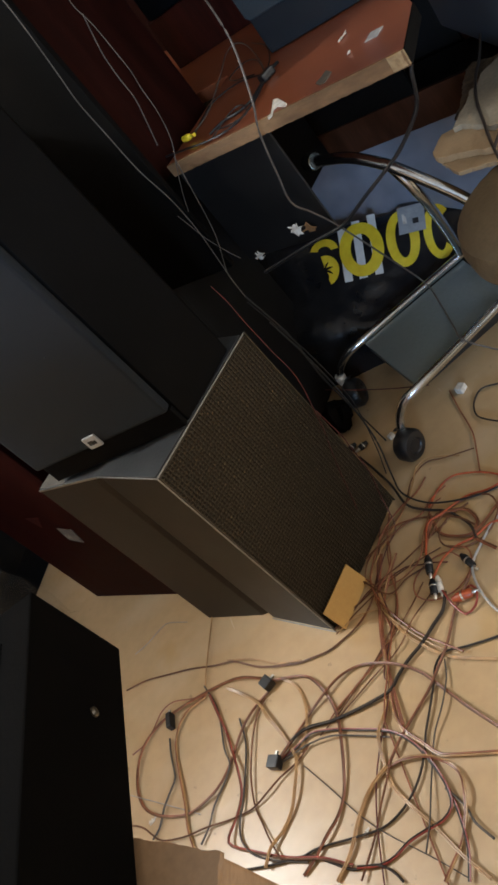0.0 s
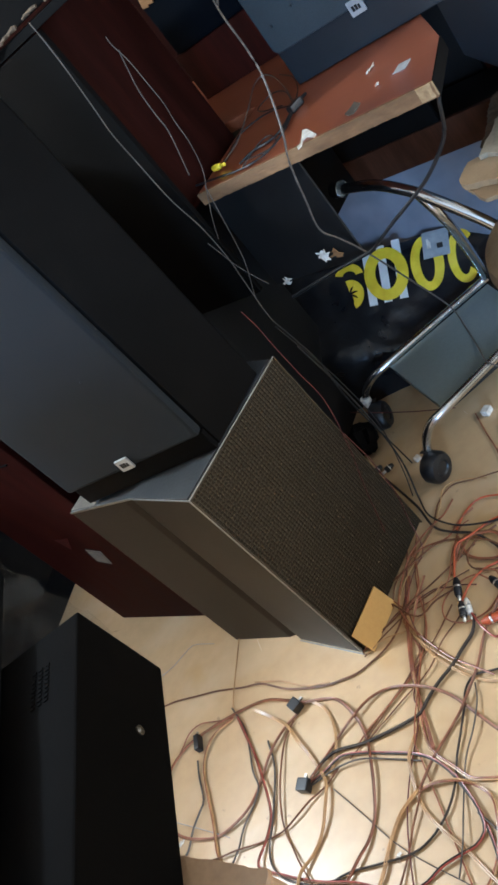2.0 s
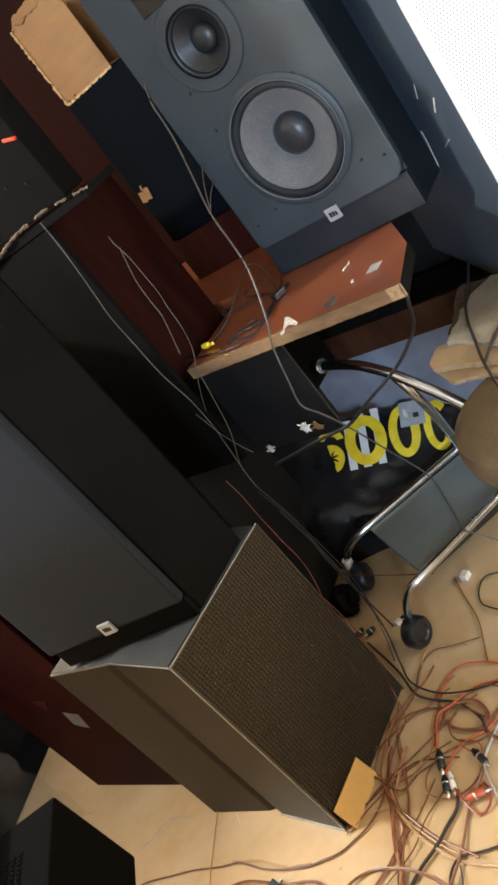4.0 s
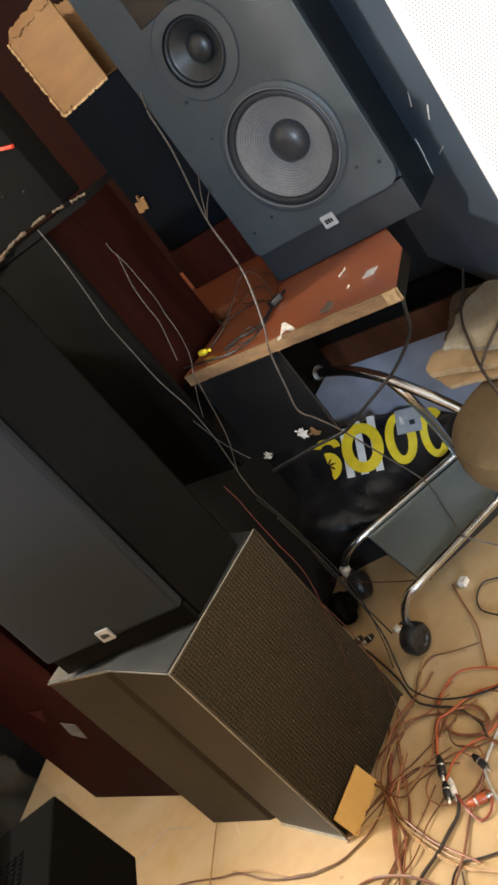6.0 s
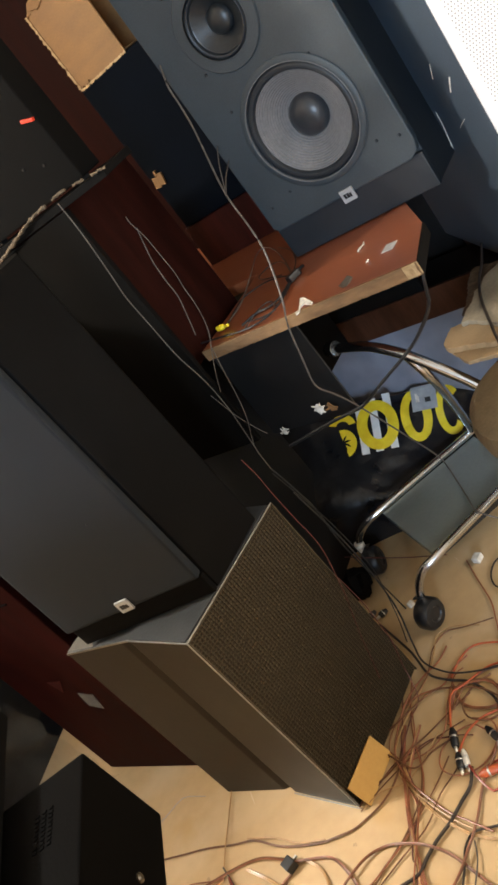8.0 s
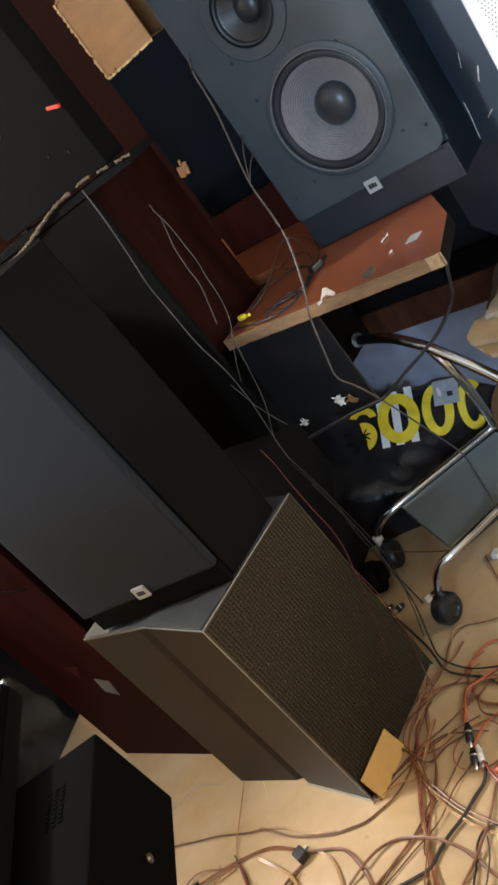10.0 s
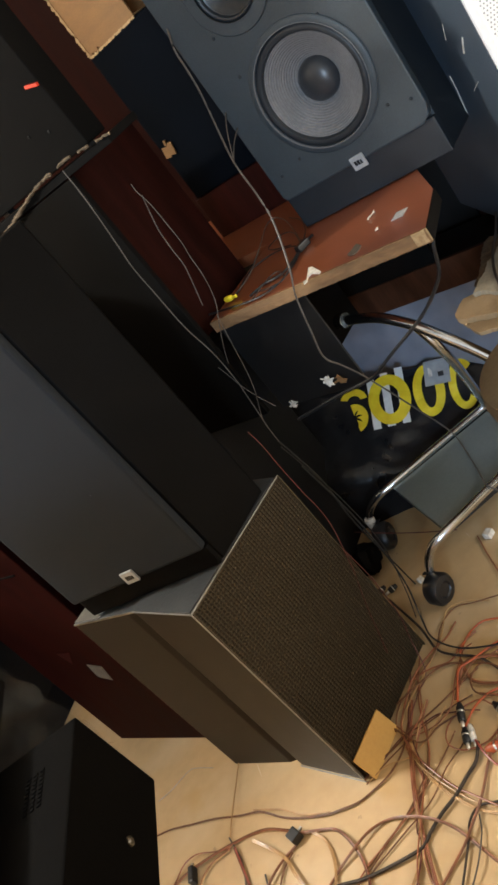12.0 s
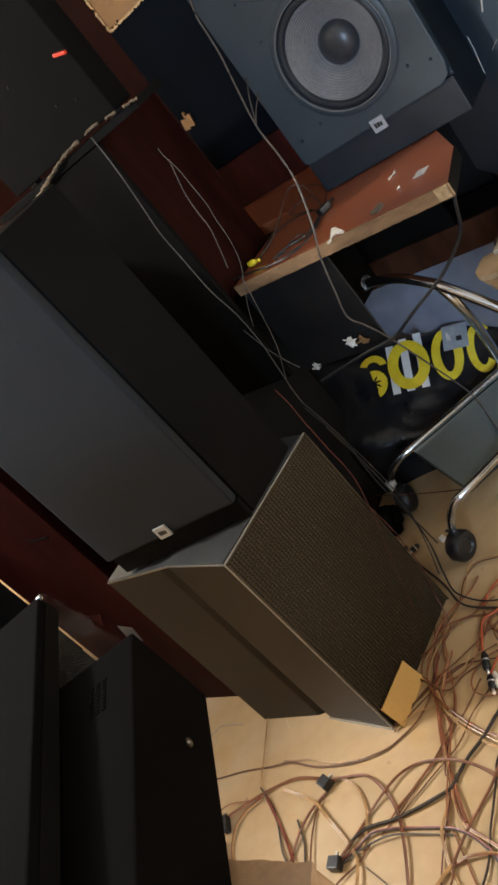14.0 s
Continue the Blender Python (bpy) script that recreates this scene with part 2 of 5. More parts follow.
CLEARFILM.node_tree.nodes["Principled BSDF"].inputs["Alpha"].default_value = 0.09


# ---- building helpers ----
def mesh_of(name, bm, material, smooth=False):
    me = bpy.data.meshes.new(name)
    bmesh.ops.recalc_face_normals(bm, faces=bm.faces)
    bm.to_mesh(me)
    bm.free()
    me.materials.append(material)
    if smooth:
        for f in me.polygons:
            f.use_smooth = True
        me.set_sharp_from_angle(angle=radians(40))
    return me


def part(name, bm, material, parent, label="", smooth=False):
    ob = new(name, mesh_of(name, bm, material, smooth))
    ob.parent = parent
    return tagged(ob, label)


def solid(name, bm, material, label, category, m=None, group="", kind="", smooth=False):
    ob = new(name, mesh_of(name, bm, material, smooth))
    if m is not None:
        ob.matrix_world = m
    return tagged(ob, label, category, group, kind)


def thing(name, label, category, x, y, z, az=0.0, group=""):
    ob = new(name)
    ob.empty_display_size = 0.05
    ob.matrix_world = pose(x, y, z, 0, 0, az)
    return tagged(ob, label, category, group)


def box(x0, x1, y0, y1, z0, z1, bevel=0.0, bm=None):
    own = bm is None
    b2 = bmesh.new()
    bmesh.ops.create_cube(b2, size=1.0, matrix=Matrix.Translation(((x0 + x1) / 2, (y0 + y1) / 2, (z0 + z1) / 2)) @ Matrix.Diagonal((abs(x1 - x0), abs(y1 - y0), abs(z1 - z0), 1)))
    if bevel:
        bmesh.ops.bevel(b2, geom=b2.edges[:], offset=bevel, segments=2, affect="EDGES", profile=0.6)
    if own:
        return b2
    add(bm, b2)
    return bm


def add(bm, other):
    me = bpy.data.meshes.new("scratch")
    other.to_mesh(me)
    other.free()
    bm.from_mesh(me)
    bpy.data.meshes.remove(me)


def prism(pts, z0, z1, bevel=0.0):
    bm = bmesh.new()
    f = bm.faces.new([bm.verts.new((x, y, z0)) for x, y in pts])
    r = bmesh.ops.extrude_face_region(bm, geom=[f])
    for g in r["geom"]:
        if isinstance(g, bmesh.types.BMVert):
            g.co.z = z1
    bmesh.ops.recalc_face_normals(bm, faces=bm.faces)
    if bevel:
        bmesh.ops.bevel(bm, geom=bm.edges[:], offset=bevel, segments=2, affect="EDGES", profile=0.6)
    return bm


def lathe(profile, seg=48):
    """Profile of (radius, height) turned about the y axis; height runs to -y, out of the front."""
    bm = bmesh.new()
    rings = []
    for r, h in profile:
        if r < 1e-5:
            rings.append([bm.verts.new((0, -h, 0))])
        else:
            rings.append([bm.verts.new((r * math.cos(2 * math.pi * i / seg), -h, r * math.sin(2 * math.pi * i / seg))) for i in range(seg)])
    for a, b in zip(rings, rings[1:]):
        for i in range(seg):
            j = (i + 1) % seg
            q = [a[i % len(a)], a[j % len(a)], b[j % len(b)], b[i % len(b)]]
            q = list(dict.fromkeys(q))
            if len(q) > 2:
                bm.faces.new(q)
    return bm


def moved(bm, m):
    bmesh.ops.transform(bm, matrix=m, verts=bm.verts[:])
    return bm


def smooth_path(pts, step=0.012):
    """Points of a Catmull-Rom curve through pts."""
    p = [Vector(q) for q in pts]
    p = [p[0] * 2 - p[1]] + p + [p[-1] * 2 - p[-2]]
    out = []
    for i in range(1, len(p) - 2):
        a, b, c, d = p[i - 1:i + 3]
        n = max(2, int((c - b).length / step))
        for k in range(n):
            t = k / n
            out.append(0.5 * ((2 * b) + (c - a) * t + (2 * a - 5 * b + 4 * c - d) * t * t + (3 * b - a - 3 * c + d) * t ** 3))
    out.append(p[-2])
    return out


def tube(pts, r, sides=7, bm=None, step=0.012, offset=0.0):
    bm = bm if bm is not None else bmesh.new()
    path = smooth_path(pts, step)
    rings = []
    for i, q in enumerate(path):
        d = (path[min(i + 1, len(path) - 1)] - path[max(i - 1, 0)])
        d = d.normalized() if d.length > 1e-7 else Vector((1, 0, 0))
        up = Vector((0, 0, 1)) if abs(d.z) < 0.9 else Vector((0, 1, 0))
        s = d.cross(up).normalized()
        u = s.cross(d)
        c = q + s * offset
        rings.append([bm.verts.new(c + (s * math.cos(2 * math.pi * k / sides) + u * math.sin(2 * math.pi * k / sides)) * r) for k in range(sides)])
    for a, b in zip(rings, rings[1:]):
        for k in range(sides):
            bm.faces.new((a[k], a[(k + 1) % sides], b[(k + 1) % sides], b[k]))
    bm.faces.new(rings[0])
    bm.faces.new(rings[-1])
    return bm


# ---- room ----
solid("floor", box(-4, 2.15, -2.8, 5.0, -0.08, 0.0), FLOOR, "glossy stained beige floor under tangled cables", "floor", kind="structure")
solid("ceiling", box(-4, 2.15, -2.8, 5.0, 2.8, 2.9), CEIL, "plain off-white ceiling", "ceiling", kind="structure")
solid("wall_west", box(-4.15, -4, -2.8, 5.0, 0, 2.8), WALL, "plain warm tan wall that bounces fill", "wall", kind="structure")
solid("wall_north", box(-4.15, 2.15, 5.0, 5.15, 0, 2.8), WALL, "plain warm tan wall that bounces fill", "wall", kind="structure")
# Opening made only for the added fill lamp.
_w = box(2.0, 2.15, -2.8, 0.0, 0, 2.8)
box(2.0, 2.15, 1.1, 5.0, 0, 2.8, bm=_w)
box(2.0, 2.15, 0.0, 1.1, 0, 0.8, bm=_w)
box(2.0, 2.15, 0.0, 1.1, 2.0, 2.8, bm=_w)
solid("wall_east", _w, PLASTER, "plain cream plaster wall out of view with an opening", "wall", kind="structure")
_w = box(-4.15, -2.1, -2.95, -2.8, 0, 2.8)
box(-0.8, 2.15, -2.95, -2.8, 0, 2.8, bm=_w)
box(-2.1, -0.8, -2.95, -2.8, 0, 0.9, bm=_w)
box(-2.1, -0.8, -2.95, -2.8, 2.1, 2.8, bm=_w)
solid("wall_south", _w, PLASTER, "plain cream plaster wall out of view with an opening", "wall", kind="structure")
solid("wall_panelling", box(-2.3, 1.5, 0, 0.05, 0, 2.4), WALLPANEL, "red varnished wood panelling behind the desk, darkened for shade", "panelling", m=pose(0.72, 3.22, 0, 0, 0, -46), kind="structure")


# ---- the speakers ----
def badge(parent, x, y, z):
    b = part("badge", box(x - 0.019, x + 0.019, y - 0.006, y, z - 0.017, z + 0.017, 0.002), BADGE, parent, "small white maker's badge")
    bm = box(x - 0.010, x - 0.004, y - 0.0075, y - 0.0058, z - 0.006, z + 0.006)
    box(x - 0.002, x + 0.004, y - 0.0075, y - 0.0058, z - 0.006, z + 0.006, bm=bm)
    box(x + 0.006, x + 0.011, y - 0.0075, y - 0.0058, z - 0.006, z + 0.004, bm=bm)
    part("badge_mark", bm, RUBBER, b, "dark mark on the badge")


def screw(parent, x, y, z, r=0.004):
    part("screw", moved(lathe([(r, 0), (r, 0.0015), (r * 0.6, 0.0028), (0, 0.003)], 10), pose(x, y, z)), PLINTH, parent)


def holed(ob, holes):
    """Cuts round holes (x, z, r) through a part along its y axis."""
    cutters = []
    for x, z, r in holes:
        bm = bmesh.new()
        bmesh.ops.create_cone(bm, cap_ends=True, segments=64, radius1=r, radius2=r, depth=0.28, matrix=pose(x, -0.02, z, 90, 0, 0))
        c = new("cutter", mesh_of("cutter", bm, RUBBER))
        c.parent = ob.parent
        mod = ob.modifiers.new("hole", "BOOLEAN")
        mod.operation, mod.object, mod.solver = "DIFFERENCE", c, "EXACT"
        cutters.append(c)
    bpy.context.view_layer.update()
    me = bpy.data.meshes.new_from_object(ob.evaluated_get(bpy.context.evaluated_depsgraph_get()))
    ob.modifiers.clear()
    ob.data = me
    for c in cutters:
        bpy.data.objects.remove(c)


def driver(parent, x, z, r, y, name, cap_r, ridges, cone_mat, flange=1.10, cap_mat=None):
    """A cone driver: flange ring, rubber surround, ridged cone, dust cap."""
    m = pose(x, y, z)
    d = part(name, moved(lathe([(r * flange, 0), (r * flange, 0.003), (r * (flange - 0.03), 0.006), (r * 1.0, 0.006), (r * 0.985, 0.001), (r * 0.98, -0.004)], 64), m), BAFFLE, parent, "round driver in a grey frame", True)
    part("surround", moved(lathe([(r * 0.985, -0.002), (r * 0.96, 0.004), (r * 0.92, 0.006), (r * 0.87, 0.004), (r * 0.84, -0.004)], 64), m), PLINTH, d, "dark rubber surround", True)
    part("rim", moved(lathe([(r * 1.0, 0.005), (r * 1.0, 0.0085), (r * 0.988, 0.0085), (r * 0.985, 0.003)], 64), m), CONE if ridges > 8 else RUBBER, d, "thin light rim", True)
    prof = []
    for i in range(ridges * 2 + 1):
        f = i / (ridges * 2)
        rr = r * (0.845 - (0.845 - cap_r * 0.95) * f)
        prof.append((rr, -0.004 - f * r * 0.36 + (0.0011 if i % 2 else -0.0004)))
    part("cone", moved(lathe(prof, 64), m), cone_mat, d, "grey ridged paper cone", True)
    k = r * cap_r
    part("dust_cap", moved(lathe([(k, -r * 0.36), (k * 0.97, -r * 0.30), (k * 0.8, -r * 0.22), (k * 0.5, -r * 0.165), (k * 0.2, -r * 0.145), (0, -r * 0.142)], 40), m), cap_mat or CAP, d, "domed dark dust cap", True)
    return d


# three-way speaker with bare drivers on the desk: width along +x, front at y = 0
sp = thing("bookshelf_speaker", "large dark grey three-way speaker with bare drivers on the desk", "speaker", 0.327, 2.201, 0.989, -46)
W = 0.450
HOLES = ((0.241, 0.289, 0.141), (0.197, 0.573, 0.077), (0.205, 0.765, 0.05))
holed(part("cabinet", box(0.006, W - 0.006, 0.001, 0.19, 0, 0.94, 0.006), PLINTH, sp, "blue-black cabinet"), HOLES)
# the two lower corners of the baffle are cut back
_b = moved(prism([(0, 0.94), (0, 0.100), (0.010, 0.088), (W - 0.030, 0.086), (W - 0.008, 0.100), (W, 0.128), (W, 0.94)], 0, 0.024, 0.004), pose(0, 0, 0, 90, 0, 0))
holed(part("baffle", _b, BAFFLE, sp, "matt grey front baffle"), HOLES)
part("plinth", box(0.003, W - 0.004, -0.016, 0.0005, 0.0, 0.090, 0.003), PLINTH, sp)
driver(sp, 0.241, 0.289, 0.142, -0.024, "woofer", 0.36, 14, CONE)
driver(sp, 0.197, 0.573, 0.078, -0.024, "midrange", 0.42, 5, MIDCONE, 1.38, MIDCONE)
part("tweeter_plate", box(0.116, 0.294, -0.0275, -0.0235, 0.678, 0.852, 0.0015), RUBBER, sp, "square black tweeter plate")
tw = part("tweeter", moved(lathe([(0.058, 0), (0.058, 0.004), (0.05, 0.005), (0.024, -0.012), (0.018, -0.012), (0.012, -0.004), (0, -0.002)], 40), pose(0.205, -0.028, 0.765)), RUBBER, sp, "black horn tweeter", True)
badge(sp, 0.239, -0.024, 0.087)
for x, z in ((0.100, 0.400), (0.345, 0.405), (0.372, 0.165), (0.108, 0.165), (0.037, 0.151), (0.425, 0.150), (0.10, 0.500), (0.30, 0.640)):
    screw(sp, x, -0.024, z)

# the matching speaker with its cloth cover on, on the meshed cabinet
sb = thing("covered_speaker", "tall black speaker with grey cloth cover standing on the cabinet", "speaker", -0.722, 1.852, 0.687, -30)
part("cabinet", prism([(0, 0.002), (0.418, 0.002), (0.485, 0.186), (0.43, 0.27), (0.06, 0.25)], 0, 0.79, 0.004), BLACK, sb, "black vinyl cabinet")
part("plinth", box(0.003, 0.415, -0.014, 0.001, 0, 0.056, 0.004), BLACK, sb)
part("cloth_cover", box(-0.004, 0.414, -0.026, 0.0, 0.058, 0.784, 0.008), CLOTH, sb, "grey cloth cover with rounded edges")
badge(sb, 0.204, -0.026, 0.074)
for zz in (0.3, 0.62):
    screw(sb, 0.30, -0.026, zz, 0.002)

# floor cabinet with a wire mesh front: mesh along +x from its near corner, depth along +y
ca = thing("mesh_front_cabinet", "scuffed grey loudspeaker cabinet with wire mesh front on the floor", "speaker cabinet", -0.477, 1.549, 0, 36.5)
CW, CH = 0.402, 0.683
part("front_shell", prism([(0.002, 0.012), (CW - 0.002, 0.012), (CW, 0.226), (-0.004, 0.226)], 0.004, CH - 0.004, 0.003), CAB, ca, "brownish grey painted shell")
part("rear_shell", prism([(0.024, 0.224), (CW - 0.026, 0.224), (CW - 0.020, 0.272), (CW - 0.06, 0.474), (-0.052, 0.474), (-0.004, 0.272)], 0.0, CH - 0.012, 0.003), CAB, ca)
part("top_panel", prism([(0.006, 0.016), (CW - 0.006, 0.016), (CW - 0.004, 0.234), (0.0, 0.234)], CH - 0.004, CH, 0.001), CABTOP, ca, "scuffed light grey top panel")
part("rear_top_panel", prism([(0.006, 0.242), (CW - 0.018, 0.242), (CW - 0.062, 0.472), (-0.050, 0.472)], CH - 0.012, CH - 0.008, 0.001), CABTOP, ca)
part("worn_corner", prism([(-0.047, 0.475), (-0.026, 0.372), (0.012, 0.420), (0.016, 0.476)], CH - 0.009, CH - 0.0065, 0.0008), STICKER, ca, "pale worn corner of the top")
part("trim", box(0.000, CW, 0.005, 0.008, CH - 0.003, CH + 0.001, 0.0008), TRIM, ca, "dull aluminium edge trim")
part("trim", moved(box(-0.0012, 0.0018, 0.006, 0.232, CH - 0.0025, CH + 0.002, 0.0008), pose(0.001, 0, 0, 0, 0, 1.5)), TRIM, ca)
part("trim", moved(box(0, 0.238, -0.0016, 0.0016, -0.002, 0.003), pose(0.003, 0.240, CH - 0.010, 0, 0, 103.5)), TRIM, ca)
part("trim", box(-0.0008, 0.0022, 0.001, 0.005, 0, CH, 0.0006), TRIM, ca)
part("trim", box(CW - 0.004, CW, 0.002, 0.008, 0, CH, 0.001), WIRE, ca)
part("trim", moved(box(-0.0012, 0.0012, 0.006, 0.230, 0.0, 0.0035), pose(0.0, 0, 0, 0, 0, 1.5)), TRIM, ca)
part("mesh_backing", box(0.006, CW - 0.006, 0.008, 0.0118, 0.004, CH - 0.006), MESHBACK, ca, "dark brown cloth behind the mesh")
bm = bmesh.new()
PITCH = 0.0094
n = int((CW - 0.012) / PITCH)
for i in range(n + 1):
    x = 0.006 + (CW - 0.012) * i / n
    box(x - 0.0009, x + 0.0009, 0.0035, 0.0058, 0.006, CH - 0.006, bm=bm)
n = int((CH - 0.012) / PITCH)
for i in range(n + 1):
    z = 0.006 + (CH - 0.012) * i / n
    box(0.006, CW - 0.006, 0.0052, 0.0072, z - 0.0009, z + 0.0009, bm=bm)
part("wire_mesh", bm, WIRE, ca, "dull steel wire mesh")
# card scrap leaning on the foot of the mesh
solid("card_scrap", moved(box(0, 0.142, -0.002, 0.002, 0, 0.078, 0.0006), pose(0.012, -0.024, 0.002, -16, 0, 0)), CARDPLAIN, "piece of tan card leaning on the mesh foot", "card", m=pose(-0.477, 1.549, 0, 0, 0, 36.5))

# big speaker with a white perforated front: front along +x, side along +y
eb = thing("white_front_speaker", "big blue-black speaker with bright white perforated front", "speaker", 0.706, 1.690, 0.642, -8)
part("cabinet", box(0, 0.56, 0.001, 1.0, 0, 1.30, 0.006), NAVY, eb, "scratched blue-black cabinet")
part("frame", box(0, 0.022, -0.009, 0.0, 0, 1.30, 0.004), WHITE, eb, "white front frame")
part("frame", box(0.538, 0.56, -0.009, 0.0, 0, 1.30, 0.004), WHITE, eb)
part("frame", box(0.0225, 0.5375, -0.009, 0.0, 0, 0.022, 0.004), WHITE, eb)
part("frame", box(0.0225, 0.5375, -0.009, 0.0, 1.278, 1.30, 0.004), WHITE, eb)
part("grille_backing", box(0.0225, 0.5375, -0.002, 0.0005, 0.0225, 1.2775), PERFBACK, eb, "grey foam behind the grille")


def perforated(x0, x1, z0, z1, pitch, r):
    """A sheet of staggered octagonal holes."""
    verts, faces = [], []
    row, z = 0, z0
    while z + pitch <= z1:
        x = x0 - (pitch / 2 if row % 2 else 0)
        while x + pitch <= x1 + pitch / 2:
            a, b = max(x, x0), min(x + pitch, x1)
            cx, cz, k = x + pitch / 2, z + pitch / 2, len(verts)
            if cx - r < x0 or cx + r > x1:
                verts += [(a, 0, z), (b, 0, z), (b, 0, z + pitch), (a, 0, z + pitch)]
                faces.append((k, k + 1, k + 2, k + 3))
            else:
                verts += [(a, 0, z), (b, 0, z), (b, 0, z + pitch), (a, 0, z + pitch)]
                verts += [(cx + r * math.cos(math.pi * (0.25 + 0.5 * j - 1)), 0, cz + r * math.sin(math.pi * (0.25 + 0.5 * j - 1))) for j in range(4)]
                mid = len(verts)
                verts += [(cx + r * math.cos(math.pi * (0.5 * j - 0.5)), 0, cz + r * math.sin(math.pi * (0.5 * j - 0.5))) for j in range(4)]
                for j in range(4):
                    faces.append((k + j, k + (j + 1) % 4, k + 4 + (j + 1) % 4, mid + j, k + 4 + j))
            x += pitch
        row, z = row + 1, z + pitch
    me = bpy.data.meshes.new("perforated_sheet")
    me.from_pydata(verts, [], faces)
    me.materials.append(WHITE)
    return me


gs = new("perforated_sheet", perforated(0.0225, 0.5375, 0.0225, 1.2775, 0.0074, 0.0018))
gs.parent, gs.location = eb, (0, -0.0045, 0)
tagged(gs, "white perforated metal sheet")
for pts, r in (([(0.083, 0.547), (0.10, 0.532), (0.120, 0.512)], 0.0018), ([(0.281, 0.459), (0.283, 0.430), (0.289, 0.407), (0.298, 0.378), (0.308, 0.355)], 0.0010), ([(0.292, 0.400), (0.299, 0.372), (0.304, 0.357)], 0.0013),
               ([(0.152, 0.581), (0.165, 0.565), (0.181, 0.546)], 0.0009), ([(0.128, 0.444), (0.160, 0.430), (0.182, 0.420)], 0.0007)):
    part("scratch", tube([(-0.0004, y, z) for y, z in pts], r, 5), PAPER, eb, "pale scratch in the paint")
st = thing("low_wood_cabinet", "dark red wooden cabinet under the white-fronted speaker", "cabinet", 0.745, 1.74, 0, -8)
part("body", box(0, 0.52, 0, 0.9, 0.0, 0.641, 0.004), REDWOOD, st)
part("door", box(0.012, 0.255, -0.018, -0.001, 0.06, 0.58, 0.003), REDWOOD, st)
part("door", box(0.262, 0.508, -0.018, -0.001, 0.06, 0.58, 0.003), REDWOOD, st)


# ---- the desk ----
dk = thing("desk", "brown veneered desk with raw chipped front edge, littered with scraps", "desk", 0.39, 1.605, 0, 131)
# +x runs left along the front edge, -y runs back
part("top", prism([(0, 0), (0.66, 0), (0.66, -0.36), (1.45, -0.36), (1.45, -0.95), (0.50, -0.95), (0.349, -0.58), (0.165, -0.382), (0.045, -0.185)], 0.955, 0.9865, 0.0015), DESKWOOD, dk, "red-brown veneered desk top")
bm = bmesh.new()
prev = None
for i in range(161):
    x = 0.66 * i / 160
    w0, w1 = 0.0012 * noise.noise((x * 60, 0, 1)), 0.0020 * noise.noise((x * 35, 3, 1))
    ring = [bm.verts.new(p) for p in ((x, -0.002, 0.9545), (x, 0.003 + w0, 0.955 + abs(w1)), (x, 0.0035 + w1, 0.970), (x, 0.003 + w0 * 0.7, 0.9862 - abs(w0)), (x, -0.002, 0.9868))]
    if prev:
        for k in range(4):
            bm.faces.new((prev[k], ring[k], ring[k + 1], prev[k + 1]))
    prev = ring
# Dark strip paints the unlit end face of the top.
part("end_shade", prism([(-0.003, -0.0005), (-0.0002, 0.0), (0.0448, -0.185), (0.042, -0.186)], 0.9545, 0.9867), BLACK, dk, "dark strip for the unlit desk end")
part("raw_edge", bm, EDGE, dk, "bare chipboard front edge")
part("chipped_corner", prism([(-0.0025, 0.001), (0.012, 0.0052), (0.034, 0.0046), (0.036, 0.002), (0.0, 0.0)], 0.9575, 0.9868, 0.0005), FRINGE, dk, "pale chipped corner")
part("drawer_front", box(0.395, 0.70, -0.054, -0.048, 0.645, 0.954, 0.001), BLACKGLOSS, dk, "glossy black drawer front")
part("drawer_box", box(0.57, 0.66, -0.40, -0.069, 0.66, 0.954, 0.003), BLACK, dk)
# Dark grey paints the shade past the desk corner.
part("back_panel", box(0.36, 1.40, -0.93, -0.91, 0.0, 0.954), DARKGREY, dk, "back panel, dark grey for the shade there")
part("modesty_panel", box(-0.05, 0.80, -0.575, -0.56, 0.552, 0.648, 0.002), DARKWOOD, dk, "brown panel under the desk")
# Black sheet stands in for the shade above the brown panel.
part("kneehole_shade", box(0.36, 0.80, -0.572, -0.56, 0.650, 0.954, 0.001), BLACK, dk, "black sheet for the shade behind the kneehole")
# blue-grey plastic sheeted box under the desk
bx = thing("plastic_wrapped_box", "box wrapped in blue-grey plastic under the desk", "box", 0.86, 1.99, 0, 131)
bm = bmesh.new()
bmesh.ops.create_grid(bm, x_segments=24, y_segments=18, size=0.5)
for v in bm.verts:
    x, z = v.co.x * 0.9 + 0.44, v.co.y * 0.615 + 0.3075
    v.co = (x, 0.018 * noise.noise((x * 7, z * 5, 1)) + 0.008 * noise.noise((x * 20, z * 17, 4)), z)
part("plastic_sheet", bm, BLUEGREY, bx, "creased blue-grey plastic sheet", True)
# Dark grey instead of card: the dark under the desk is in the colour.
part("carton", box(0.0, 0.88, -0.25, -0.03, 0, 0.60, 0.004), DARKGREY, bx)

# cabinet at the left end of the desk, black front and red side, with an overhanging broken board on top
lc = thing("tall_cabinet", "tall dark cabinet with red wooden side behind the speaker", "cabinet", -0.098, 2.098, 0, 136)
part("lower_body", box(0.202, 0.66, -0.34, -0.012, 0, 0.952, 0.003), CARCASS, lc, "black lower carcass")
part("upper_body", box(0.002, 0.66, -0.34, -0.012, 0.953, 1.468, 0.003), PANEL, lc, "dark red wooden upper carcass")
part("front", box(-0.03, 0.66, -0.0115, 0.004, 0.70, 1.466, 0.002), DEEPBLACK, lc, "black front panel")
part("lower_front", box(0.20, 0.66, -0.0115, 0.002, 0.02, 0.698, 0.002), CARCASS, lc)
